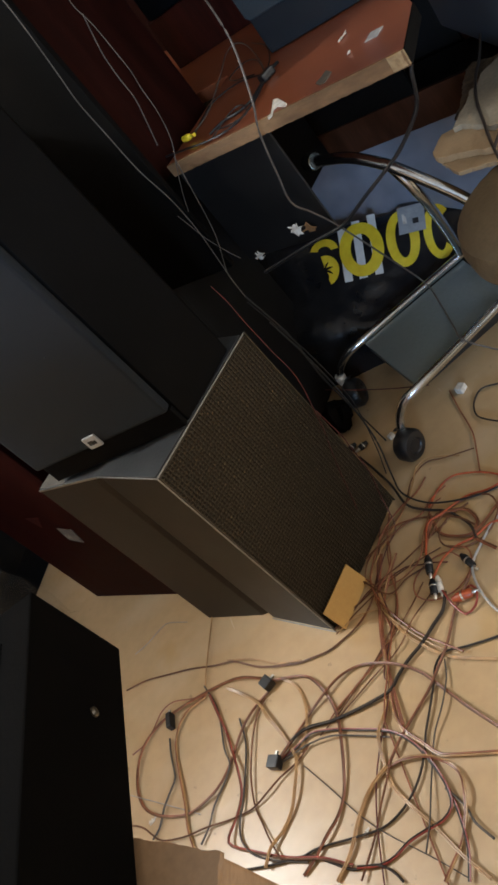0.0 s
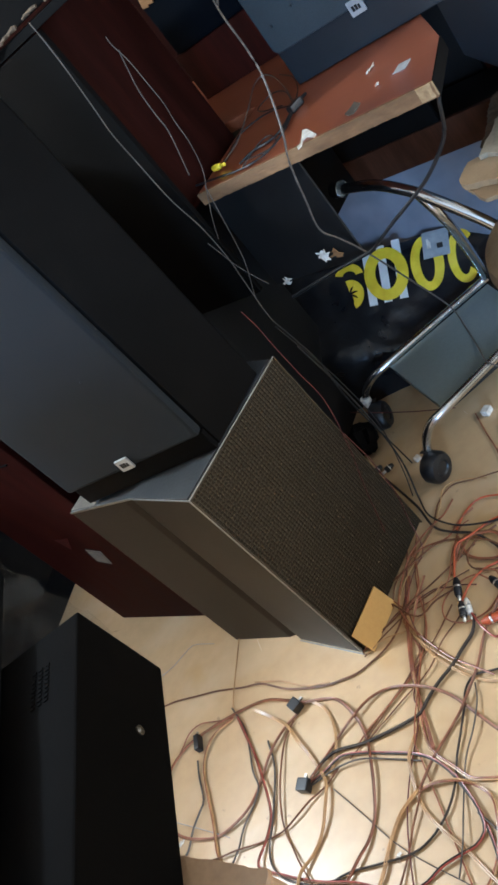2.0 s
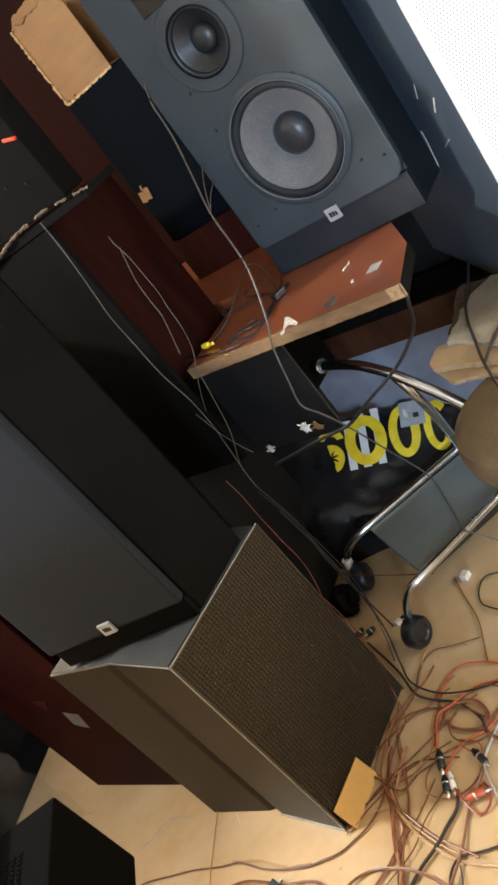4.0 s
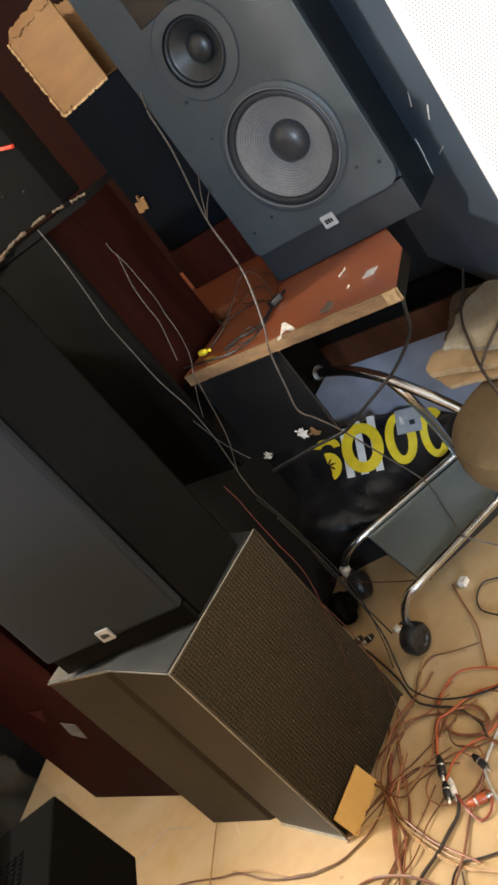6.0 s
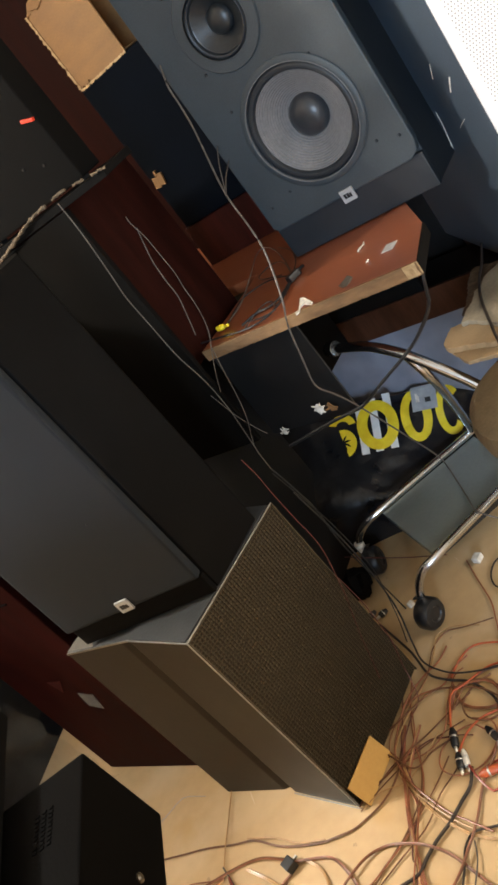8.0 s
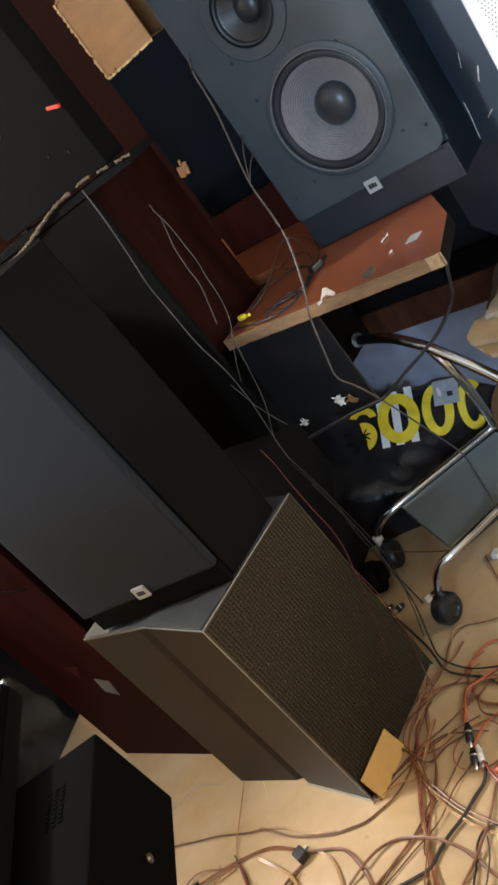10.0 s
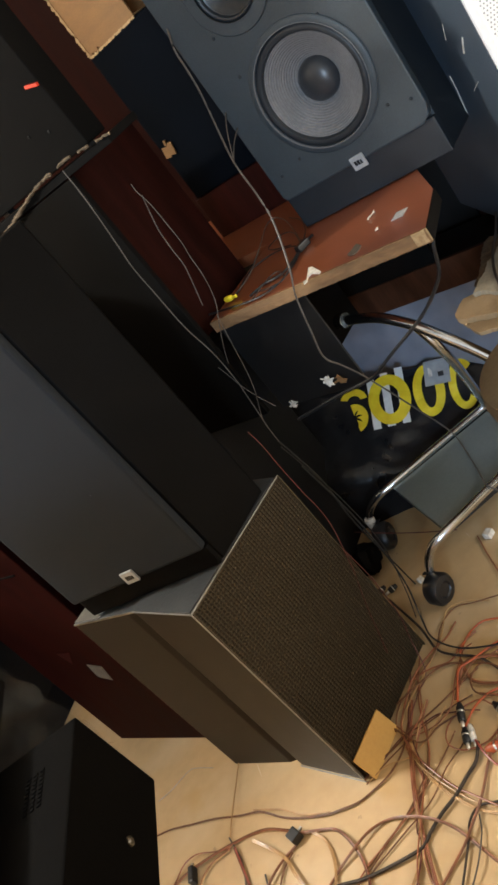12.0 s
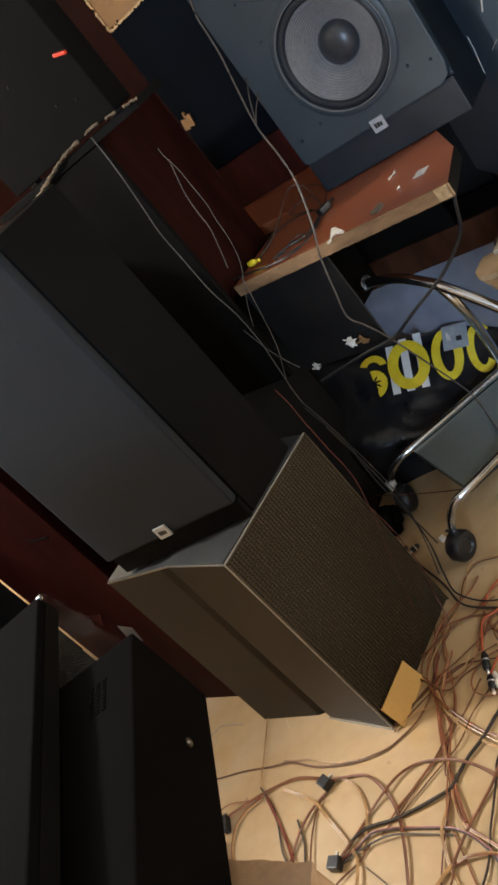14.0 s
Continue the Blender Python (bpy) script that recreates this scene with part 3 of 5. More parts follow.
bd = thing("broken_board", "dark board with a torn raw edge lying on the cabinet", "board", -0.098, 2.098, 1.470, 136)
part("panel", box(-0.195, 0.42, -0.12, 0.006, 0.0, 0.018, 0.001), BLACK, bd)
for pts, r in (([(-0.211, 0.010, 0.018), (-0.19, 0.012, 0.020), (-0.165, 0.013, 0.022)], 0.0026), ([(-0.140, 0.013, 0.025), (-0.125, 0.014, 0.027), (-0.105, 0.014, 0.029)], 0.0026),
               ([(-0.082, 0.014, 0.031), (-0.06, 0.015, 0.033), (-0.03, 0.014, 0.032)], 0.0038), ([(0.0, 0.014, 0.030), (0.056, 0.014, 0.029), (0.15, 0.016, 0.012), (0.249, 0.018, -0.006), (0.39, 0.018, -0.018)], 0.0042)):
    bm = tube(pts, r, 8, step=0.006)
    for v in bm.verts:
        v.co += Vector((noise.noise(v.co * 90) * 0.004, noise.noise(v.co * 70 + Vector((5, 0, 0))) * 0.003, noise.noise(v.co * 120 + Vector((0, 7, 0))) * 0.004))
    part("torn_edge", bm, TORN, bd, "torn raw wood edge")
am = thing("amplifier", "black amplifier box on the broken board", "amplifier", -0.098, 2.098, 1.4885, 136)
# Unseen upper height added to keep the bulb off the grey speaker.
part("case", box(-0.11, 0.34, -0.11, -0.03, 0.008, 0.52, 0.004), DEEPBLACK, am)
for x in (-0.08, 0.28):
    part("foot", moved(box(-0.012, 0.012, -0.012, 0.012, 0, 0.0085), pose(x, -0.06, 0)), RUBBER, am)
part("indicator", moved(box(-0.018, 0.018, -0.004, 0.004, -0.004, 0.004, 0.0015), pose(-0.09, -0.026, 0.17, 0, -20, 0)), REDLED, am, "orange-red plastic tip")
for x, z in ((-0.04, 0.08), (0.02, 0.10), (0.10, 0.20)):
    part("screw", moved(lathe([(0.004, 0), (0.004, 0.002), (0, 0.003)], 10), pose(x, -0.03, z, 0, 0, 180)), DARKGREY, am)

# riser, black speaker and torn carton behind the open speaker
solid("wood_riser", box(-0.02, 0.34, 0, 0.26, 0, 0.153, 0.003), REDWOOD, "dark red wooden box on the desk", "box", m=pose(0.205, 2.80, 0.987, 0, 0, -46))
ks = thing("small_black_speaker", "plain black speaker box behind the grey one", "speaker", 0.205, 2.80, 1.1405, -46)
part("cabinet", box(0, 0.30, 0.002, 0.25, 0, 0.52, 0.004), KCLOTH, ks)
part("cover", box(0.004, 0.296, -0.012, 0.001, 0.004, 0.516, 0.004), KCLOTH, ks, "black cloth cover")
_t = box(-0.026, -0.002, -0.006, 0.0, -0.022, 0.014, 0.002)
box(0.0, 0.022, -0.010, 0.0, -0.014, 0.026, 0.002, bm=_t)
box(-0.004, 0.004, -0.012, 0.0, 0.018, 0.036, 0.001, bm=_t)
tb = solid("tan_tag", _t, CARD, "torn tan tag stuck to the black speaker", "tag", m=pose(0.224, 2.769, 1.316, 0, 14, -46))
ct = thing("torn_carton", "torn open cardboard carton on the black speaker", "carton", 0.207, 2.797, 1.661, -46)


def torn_panel(w, h, seed, thick=0.004, n=40):
    """A card sheet with ragged lower and upper edges, one closed mesh."""
    jj = [0.010 * noise.noise((k * 0.23, seed, 0.5)) + 0.009 * noise.noise((k * 0.9, seed, 7.5)) for k in range(2 * n + 2)]
    bm = bmesh.new()
    rows = []
    for y in (0, thick):
        rows.append([[bm.verts.new((w * i / n, y, z + jj[i + k])) for i in range(n + 1)] for k, z in ((0, 0.0), (n + 1, h))])
    for (lo, hi) in rows:
        for i in range(n):
            bm.faces.new((lo[i], lo[i + 1], hi[i + 1], hi[i]))
    for k in (0, 1):
        for i in range(n):
            bm.faces.new((rows[0][k][i], rows[0][k][i + 1], rows[1][k][i + 1], rows[1][k][i]))
    for i in (0, n):
        bm.faces.new((rows[0][0][i], rows[0][1][i], rows[1][1][i], rows[1][0][i]))
    return bm


part("front_panel", torn_panel(0.215, 0.245, 1), CARD, ct, "tan cardboard panel with torn edges")
part("side_panel", moved(torn_panel(0.2, 0.25, 2), pose(0.003, 0.006, 0, 0, 0, 90)), CARD, ct)
part("back_panel", moved(torn_panel(0.215, 0.25, 6), pose(0, 0.2, 0)), CARD, ct)
part("base", box(0.004, 0.21, 0.006, 0.198, 0.004, 0.008), CARD, ct)
part("flap", moved(torn_panel(0.2, 0.05, 4), pose(0.004, 0.0, 0.244, -48, 0, 0)), CARD, ct, "bent torn flap")
for a, b, sd in (((-0.001, -0.001, 0.0), (-0.001, -0.001, 0.245), 3), ((0.0, -0.001, 0.0), (0.215, -0.001, 0.0), 8)):
    bm = bmesh.new()
    ring = None
    for k in range(61):
        q = Vector(a).lerp(Vector(b), k / 60)
        w = 0.004 + 0.009 * noise.noise((k * 0.31, sd, 0)) + 0.006 * noise.noise((k * 1.3, sd, 5))
        u = Vector((-1, 0, 0)) if a[2] != b[2] else Vector((0, 0, -1))
        cur = [bm.verts.new(q - u * (0.003 + 0.004 * noise.noise((k * 0.5, sd, 3))) + Vector((0, -0.0012, 0))), bm.verts.new(q + u * w + Vector((0, -0.0025 + 0.002 * noise.noise((k, sd, 9)), 0))), bm.verts.new(q + Vector((0, 0.004, 0)))]
        if ring:
            for h in range(3):
                bm.faces.new((ring[h], ring[(h + 1) % 3], cur[(h + 1) % 3], cur[h]))
        ring = cur
    part("torn_fringe", bm, FRINGE, ct, "pale frayed paper edge")


# ---- under the desk: trolley, bag, stool ----
tr = thing("chrome_trolley", "low chrome tube trolley with grey-green plate on castors", "trolley", 0, 0, 0)
part("plate", prism([(0.085, 1.912), (0.43, 1.93), (0.447, 2.215), (0.07, 2.217)], 0.160, 0.172, 0.003), PLATE, tr, "smooth grey-green plate")
# Dark lip paints the shadow gap below the plate.
part("plate_shade", prism([(0.088, 1.915), (0.427, 1.933), (0.444, 2.212), (0.073, 2.214)], 0.132, 0.159, 0.002), RUBBER, tr, "dark lip for the shade under the plate")
part("side_tube", tube([(-0.05, 2.264, 0.085), (-0.036, 2.262, 0.125), (0.008, 2.242, 0.165), (0.085, 2.229, 0.178), (0.291, 2.226, 0.182), (0.455, 2.222, 0.185)], 0.0125, 12), CHROME, tr, "", True)
part("side_tube", tube([(-0.02, 1.899, 0.085), (0.001, 1.899, 0.125), (0.034, 1.885, 0.165), (0.086, 1.878, 0.178), (0.211, 1.893, 0.182), (0.402, 1.917, 0.186), (0.45, 1.922, 0.186)], 0.0125, 12), CHROME, tr, "", True)
part("handle_post", tube([(0.452, 2.23, 0.188), (0.436, 2.15, 0.25), (0.408, 2.045, 0.38), (0.368, 1.915, 0.55), (0.345, 1.865, 0.645), (0.332, 1.872, 0.71)], 0.0125, 12), CHROME, tr, "", True)
part("handle_post", tube([(0.448, 1.923, 0.188), (0.445, 1.90, 0.26), (0.438, 1.80, 0.36), (0.42, 1.735, 0.45)], 0.0125, 12), CHROME, tr, "", True)
part("handle_bar", tube([(0.238, 2.095, 0.754), (0.285, 1.975, 0.752), (0.318, 1.90, 0.727), (0.342, 1.85, 0.695), (0.395, 1.764, 0.60), (0.41, 1.735, 0.55), (0.42, 1.735, 0.45)], 0.0135, 12), CHROME, tr, "shiny chrome handle bar", True)
part("end_cap", moved(lathe([(0.021, 0), (0.021, 0.03), (0.016, 0.036), (0, 0.038)], 20), pose(0.240, 2.092, 0.754, 0, 0, 205)), CHROME, tr, "chrome end cap", True)
for xx, yy, turn in ((-0.03, 1.872, 30), (-0.045, 2.225, 60)):
    cs = part("castor", moved(lathe([(0, -0.022), (0.02, -0.022), (0.024, -0.026), (0.04, -0.024), (0.047, -0.014), (0.047, 0.014), (0.04, 0.024), (0.024, 0.026), (0.02, 0.022), (0, 0.022)], 24), pose(xx, yy, 0.048, 0, 0, turn)), RUBBER, tr, "black twin-wheel castor", True)
    part("castor_hood", tube([(xx + 0.008, yy + 0.03, 0.092), (xx + 0.004, yy + 0.02, 0.07), (xx, yy, 0.055)], 0.018, 10), RUBBER, cs, "", True)
part("rubber_sleeve", tube([(-0.047, 2.264, 0.112), (-0.051, 2.264, 0.082)], 0.0165, 10), PAPER, tr, "pale sleeve on the tube end", True)

# black bag with big yellow letters: tilted face with axes e1, e2
BO, E1, E2 = Vector((0.264, 2.44, 0.297)), Vector((0.851, -0.427, -0.306)), Vector((0.516, 0.568, 0.641))
BN = E1.cross(E2).normalized()
bagm = Matrix.Translation(BO) @ Matrix((E1, E2, BN)).transposed().to_4x4()
bg = new("printed_bag")
bg.matrix_world = bagm
tagged(bg, "crumpled black plastic bag with yellow letters on the floor", "bag")


def bump_h(x, y):
    return 0.010 * noise.noise((x * 7, y * 7, 2)) + 0.004 * noise.noise((x * 23, y * 23, 5))


bm = bmesh.new()
NX, NY = 40, 24
inv = bagm.inverted()
grid = []
for j in range(NY + 1):
    row = []
    for i in range(NX + 1):
        x, y = -0.50 + 0.90 * i / NX, -0.29 + 0.39 * j / NY
        e = min(i, NX - i) / 3, min(j, NY - j) / 3
        drop = 0.03 * (max(0, 1 - e[0]) ** 2 + max(0, 1 - e[1]) ** 2)
        row.append(bm.verts.new((x, y, bump_h(x, y) - drop)))
    grid.append(row)
for j in range(NY):
    for i in range(NX):
        bm.faces.new((grid[j][i], grid[j][i + 1], grid[j + 1][i + 1], grid[j + 1][i]))
rim = [grid[0][i] for i in range(NX + 1)] + [grid[j][NX] for j in range(1, NY + 1)] + [grid[NY][i] for i in range(NX - 1, -1, -1)] + [grid[j][0] for j in range(NY - 1, 0, -1)]
low = []
for v in rim:
    w = bagm @ v.co
    low.append(bm.verts.new(inv @ Vector((w.x, w.y, 0.001))))
for k in range(len(rim)):
    bm.faces.new((rim[k], rim[(k + 1) % len(rim)], low[(k + 1) % len(rim)], low[k]))
part("film", bm, BAGBLACK, bg, "glossy crumpled black film", True)


def ribbon(cx, cy, rx, ry, th, a0, a1, h, seg=36, cut=None):
    """A flat ring or arc that lies on the bag's face."""
    bm = bmesh.new()
    prev = None
    for k in range(seg + 1):
        a = radians(a0 + (a1 - a0) * k / seg)
        o = (cx + rx * math.cos(a), cy + ry * math.sin(a))
        t2 = th if not cut else th * (cut + (1 - cut) * (k % 8) / 7)
        i = (cx + (rx - t2) * math.cos(a), cy + (ry - t2) * math.sin(a))
        cur = [bm.verts.new((p[0], p[1], bump_h(*p) + h)) for p in (o, i)]
        if prev:
            bm.faces.new((prev[0], cur[0], cur[1], prev[1]))
        prev = cur
    return bm


def strip(x0, x1, y0, y1, h, lean=0.0):
    bm = bmesh.new()
    prev = None
    for k in range(11):
        y = y0 + (y1 - y0) * k / 10
        cur = [bm.verts.new((x + lean * (y - y0), y, bump_h(x + lean * (y - y0), y) + h)) for x in (x0, x1)]
        if prev:
            bm.faces.new((prev[0], prev[1], cur[1], cur[0]))
        prev = cur
    return bm


for x, y0, y1 in ((-0.071, -0.092, 0.080), (-0.024, -0.090, 0.096), (0.026, -0.088, 0.104)):
    part("white_stripe", strip(x, x + 0.026, y0, y1, 0.0025), PRINT, bg, "white stripe behind the letter")
part("letter", ribbon(-0.004, 0.001, 0.070, 0.087, 0.036, 0, 360, 0.0045), YELLOW, bg, "yellow letter o")
part("letter", ribbon(0.126, 0.003, 0.051, 0.087, 0.029, 0, 360, 0.0045), YELLOW, bg, "yellow letter o")
part("letter", ribbon(0.236, 0.0, 0.046, 0.084, 0.025, 45, 320, 0.0045), YELLOW, bg, "yellow letter c")
part("letter", ribbon(-0.122, 0.020, 0.046, 0.042, 0.024, 5, 165, 0.0045), YELLOW, bg, "upper part of a yellow letter s")
part("letter", ribbon(-0.128, -0.040, 0.046, 0.049, 0.040, -75, 100, 0.0045, seg=32, cut=0.45), YELLOW, bg, "lower part of a yellow letter s")
part("tape_label", strip(0.118, 0.200, 0.015, 0.098, 0.007, 0.06), BAGGREY, bg, "grey see-through tape label")
part("label_mark", strip(0.164, 0.182, 0.040, 0.056, 0.009), RUBBER, bg, "dark mark on the label")
part("label_mark", strip(0.134, 0.146, 0.045, 0.075, 0.009), PAPER, bg)

so = thing("round_stool", "round stool with brown leatherette seat beside the trolley", "stool", 0.472, 1.482, 0)
part("seat", moved(lathe([(0, 0), (0.19, 0.0), (0.203, 0.015), (0.207, 0.05), (0.20, 0.078), (0.17, 0.092), (0, 0.096)], 48), pose(0, 0, 0.565, -90, 0, 0)), LEATHER, so, "brown padded seat", True)
part("post", moved(lathe([(0, 0), (0.025, 0), (0.025, 0.50), (0, 0.50)], 20), pose(0, 0, 0.06, -90, 0, 0)), CHROME, so, "", True)
part("foot_ring", moved(lathe([(0, 0), (0.16, 0), (0.15, 0.03), (0.03, 0.06), (0, 0.06)], 36), pose(0, 0, 0.0, -90, 0, 0)), RUBBER, so, "", True)
sl = thing("broken_boards", "grey-tan broken boards with ragged edges across the stool", "boards", 0.40, 1.60, 0.662)


def ragged(pts, amp, seed, step=0.006):
    """An outline with a broken, uneven edge."""
    out = []
    for k, a in enumerate(pts):
        a, b = Vector(a), Vector(pts[(k + 1) % len(pts)])
        d = b - a
        side = Vector((d.y, -d.x)).normalized()
        n = max(1, int(d.length / step))
        for i in range(n):
            p = a + d * (i / n)
            h = noise.noise((p.x * 55, p.y * 55, seed)) + 0.7 * noise.noise((p.x * 170, p.y * 170, seed))
            out.append(tuple(p + side * h * amp))
    return out


part("upper_board", prism(ragged([(0.088, 0.216), (0.073, 0.226), (0.11, 0.258), (0.147, 0.281), (0.175, 0.313), (0.197, 0.314), (0.229, 0.344), (0.259, 0.348), (0.279, 0.349), (0.303, 0.351), (0.313, 0.328), (0.345, 0.2), (0.26, -0.02), (0.14, 0.02), (0.105, 0.12)], 0.003, 2), 0.0275, 0.040, 0.0012), PLY, sl, "grey-tan board with torn edge")
part("torn_layer", prism(ragged([(0.104, 0.276), (0.164, 0.341), (0.2, 0.393), (0.238, 0.437), (0.266, 0.453), (0.284, 0.41), (0.33, 0.34), (0.24, 0.16), (0.11, 0.17)], 0.004, 5), 0.0265, 0.0272), TORN, sl, "torn veneer layer under the board")
part("middle_board", prism(ragged([(0.061, 0.087), (0.045, 0.126), (0.029, 0.153), (0.011, 0.179), (0.003, 0.2), (0.011, 0.229), (0.032, 0.25), (0.061, 0.269), (0.082, 0.253), (0.16, 0.25), (0.25, 0.16), (0.23, -0.04), (0.12, -0.02)], 0.003, 8), 0.0105, 0.026, 0.0012), TANBOARD, sl, "raw tan chipboard piece")
part("lower_board", prism(ragged([(0.042, 0.063), (0.024, 0.086), (0.002, 0.113), (0.001, 0.14), (0.007, 0.171), (0.008, 0.202), (0.022, 0.198), (0.1, 0.18), (0.23, 0.12), (0.22, -0.06), (0.1, -0.03)], 0.003, 11), 0.0, 0.010, 0.001), TANBOARD, sl, "raw tan lower board")

# ---- red cabinet and wrapped box at the left ----
rc = thing("red_cabinet", "dark red varnished wooden cabinet with a grey sticker", "cabinet", -1.184, 2.362, 0, -42.5)
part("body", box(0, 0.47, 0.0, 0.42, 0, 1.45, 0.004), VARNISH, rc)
part("sticker", moved(prism([(-0.030, -0.020), (0.020, -0.042), (0.040, 0.026), (-0.016, 0.042)], 0, 0.002), pose(0.296, -0.0005, 0.372, 90, 0, 0)), STICKER, rc, "peeling grey sticker")
part("sticker", moved(prism([(-0.03, 0.02), (0.035, 0.018), (-0.01, -0.035)], 0, 0.002), pose(0.23, -0.0005, 0.46, 90, 0, 0)), REDWOOD, rc, "torn dim sticker")
part("handle", tube([(0.36, -0.02, 0.84), (0.40, -0.028, 0.835), (0.455, -0.02, 0.828)], 0.003, 8), WARMBLACK, rc, "dull metal handle", True)
wb = thing("wrapped_box", "dark box in clear wrinkled film on the floor", "box", 0, 0, 0)
# Forward end is unseen, extended to shade the floor at left.
part("carton", prism([(-1.376, 2.771), (-1.86, 2.015), (-2.6, 2.45), (-2.15, 3.2)], 0, 1.5, 0.005), BLACK, wb)
part("film", prism([(-1.374, 2.774), (-1.858, 2.010), (-2.0, 2.10), (-1.52, 2.86)], 0.12, 1.505, 0.002), SHEEN, wb, "clear dark wrinkled film")

# ---- close to the camera: carton, amplifier, mixer ----
cb = thing("brown_carton", "closed brown cardboard carton beside the camera", "carton", 0, 0, 0)
part("body", prism([(-0.431, 0.620), (-0.845, 0.948), (-1.04, 0.60), (-0.90, 0.10), (-0.650, 0.14)], 0.0, 0.892, 0.004), CARTON, cb)
part("lid_flap", prism(ragged([(-0.429, 0.622), (-0.847, 0.952), (-0.93, 0.80), (-0.66, 0.40), (-0.535, 0.385)], 0.0016, 21), 0.8925, 0.899, 0.001), CARTON, cb)
fa = thing("power_amplifier", "black power amplifier with vent mesh on the brown carton", "amplifier", -0.485, 0.921, 0.900, 84)
# +x runs away from the camera, +y to the left; the far end at x = 0
part("case", box(-0.50, 0, 0.0, 0.43, 0.012, 0.156, 0.003), WARMBLACK, fa)
for x in (-0.47, -0.32):
    for y in (0.03, 0.24):
        part("foot", box(x - 0.012, x + 0.012, y - 0.012, y + 0.012, 0, 0.0125), RUBBER, fa)
part("side_screw", moved(lathe([(0.006, 0), (0.006, 0.002), (0.003, 0.004), (0, 0.004)], 12), pose(-0.118, 0, 0.062)), WIRE, fa, "worn steel screw")
bm = bmesh.new()
for i in range(9):
    for j in range(3):
        box(-0.10 + i * 0.006, -0.0965 + i * 0.006, 0.042 + j * 0.010, 0.0475 + j * 0.010, 0.1555, 0.1572, bm=bm)
part("vent_mesh", bm, WARMBLACK, fa, "small slotted vent")
mx = thing("flat_case", "flat dark grey metal case lying across the amplifier", "case", -0.605, 1.105, 1.0575, 90)
part("case", box(-0.72, 0, 0.0, 0.34, 0, 0.0425, 0.003), MIXER, mx)
part("rim", box(-0.72, -0.004, -0.003, 0.0, 0.004, 0.030, 0.0008), DEEPBLACK, mx)
part("corner_cap", box(-0.006, 0.001, -0.0035, 0.004, 0.036, 0.0435, 0.001), ALU, mx, "bright metal corner")
# crumpled clear film that hangs from the far end of the case behind the amplifier
bm = bmesh.new()
_g = []
for j in range(23):
    v = j / 22
    row = []
    for i in range(27):
        u = i / 26
        p = Vector((-0.598 - 0.26 * u + 0.05 * v * (1 - u), 1.112 - 0.05 * v * (1 - u), 1.092 - 0.20 * v))
        q = Vector((u * 5, v * 5, 0))
        p.y += 0.022 * noise.noise(q) + 0.010 * noise.noise(q * 3.1)
        p.x += 0.010 * noise.noise(q * 2.3 + Vector((9, 0, 0)))
        row.append(bm.verts.new(p))
    _g.append(row)
for j in range(22):
    for i in range(26):
        bm.faces.new((_g[j][i], _g[j][i + 1], _g[j + 1][i + 1], _g[j + 1][i]))
bmesh.ops.solidify(bm, geom=bm.faces[:], thickness=0.0006)
solid("clear_film", bm, CLEARFILM, "crumpled clear plastic film hanging from the grey case", "plastic film", smooth=True)


# ---- cables ----
def floor_cable(label, materials, r, seed, pts):
    """One round cable, or two conductors side by side where two materials are given."""
    rng = random.Random(seed)
    ph = rng.uniform(0, 6)
    path = [(x, y, r + 0.002 + 0.009 * (0.5 + 0.5 * math.sin(ph + 1.7 * k)) * (seed % 3 + 1) / 3) for k, (x, y) in enumerate(pts)]
    if len(materials) == 1:
        return solid("cable", tube(path, r, 8), materials[0], label, "cable", group="cables on the floor", smooth=True)
    c = tagged(new("cable"), label, "cable", "cables on the floor")
    c.empty_display_size = 0.05
    for k, m in enumerate(materials):
        part("conductor", tube(path, r * 0.72, 7, offset=r * 0.70 * (2 * k - 1)), m, c, smooth=True)
    return c


def wire(label, material, r, pts, group="hanging wires"):
    return solid("wire", tube(pts, r, 7), material, label, "wire", group=group, smooth=True)


floor_cable("thin dark twin cable running to the mesh cabinet", (BROWN, BROWN), 0.0020, 0, [(-1.133, 1.880), (-1.057, 1.856), (-0.977, 1.814), (-0.910, 1.780), (-0.831, 1.728), (-0.771, 1.691), (-0.714, 1.626), (-0.662, 1.584), (-0.602, 1.545), (-0.563, 1.529), (-0.519, 1.515), (-0.481, 1.515), (-0.420, 1.520), (-0.36, 1.55), (-0.31, 1.61)])
floor_cable("short pale tan cable beside the dark one", (TAN,), 0.0022, 1, [(-0.786, 1.708), (-0.715, 1.652), (-0.660, 1.592), (-0.593, 1.546)])
floor_cable("thin tan cable from under the cabinet", (TAN,), 0.0017, 2, [(-0.788, 1.890), (-0.819, 1.808), (-0.857, 1.730), (-0.878, 1.688)])
floor_cable("thin grey cable looping from the plug tangle", (GREYCABLE,), 0.0024, 3, [(-0.878, 1.688), (-0.861, 1.606), (-0.866, 1.548), (-0.876, 1.475), (-0.873, 1.430), (-0.898, 1.399), (-0.947, 1.361), (-0.971, 1.325), (-1.007, 1.296)])
floor_cable("red and dark twin cable in a wide loop", (COPPER, BROWN,), 0.0028, 4, [(-0.705, 1.573), (-0.763, 1.626), (-0.815, 1.652), (-0.882, 1.666), (-0.951, 1.676), (-1.021, 1.686), (-1.065, 1.680), (-1.107, 1.654), (-1.138, 1.611), (-1.157, 1.553), (-1.149, 1.497), (-1.121, 1.452), (-1.081, 1.419), (-1.024, 1.389), (-0.970, 1.384), (-0.922, 1.391), (-0.893, 1.411), (-0.858, 1.444), (-0.816, 1.482), (-0.778, 1.507), (-0.743, 1.525), (-0.706, 1.532)])
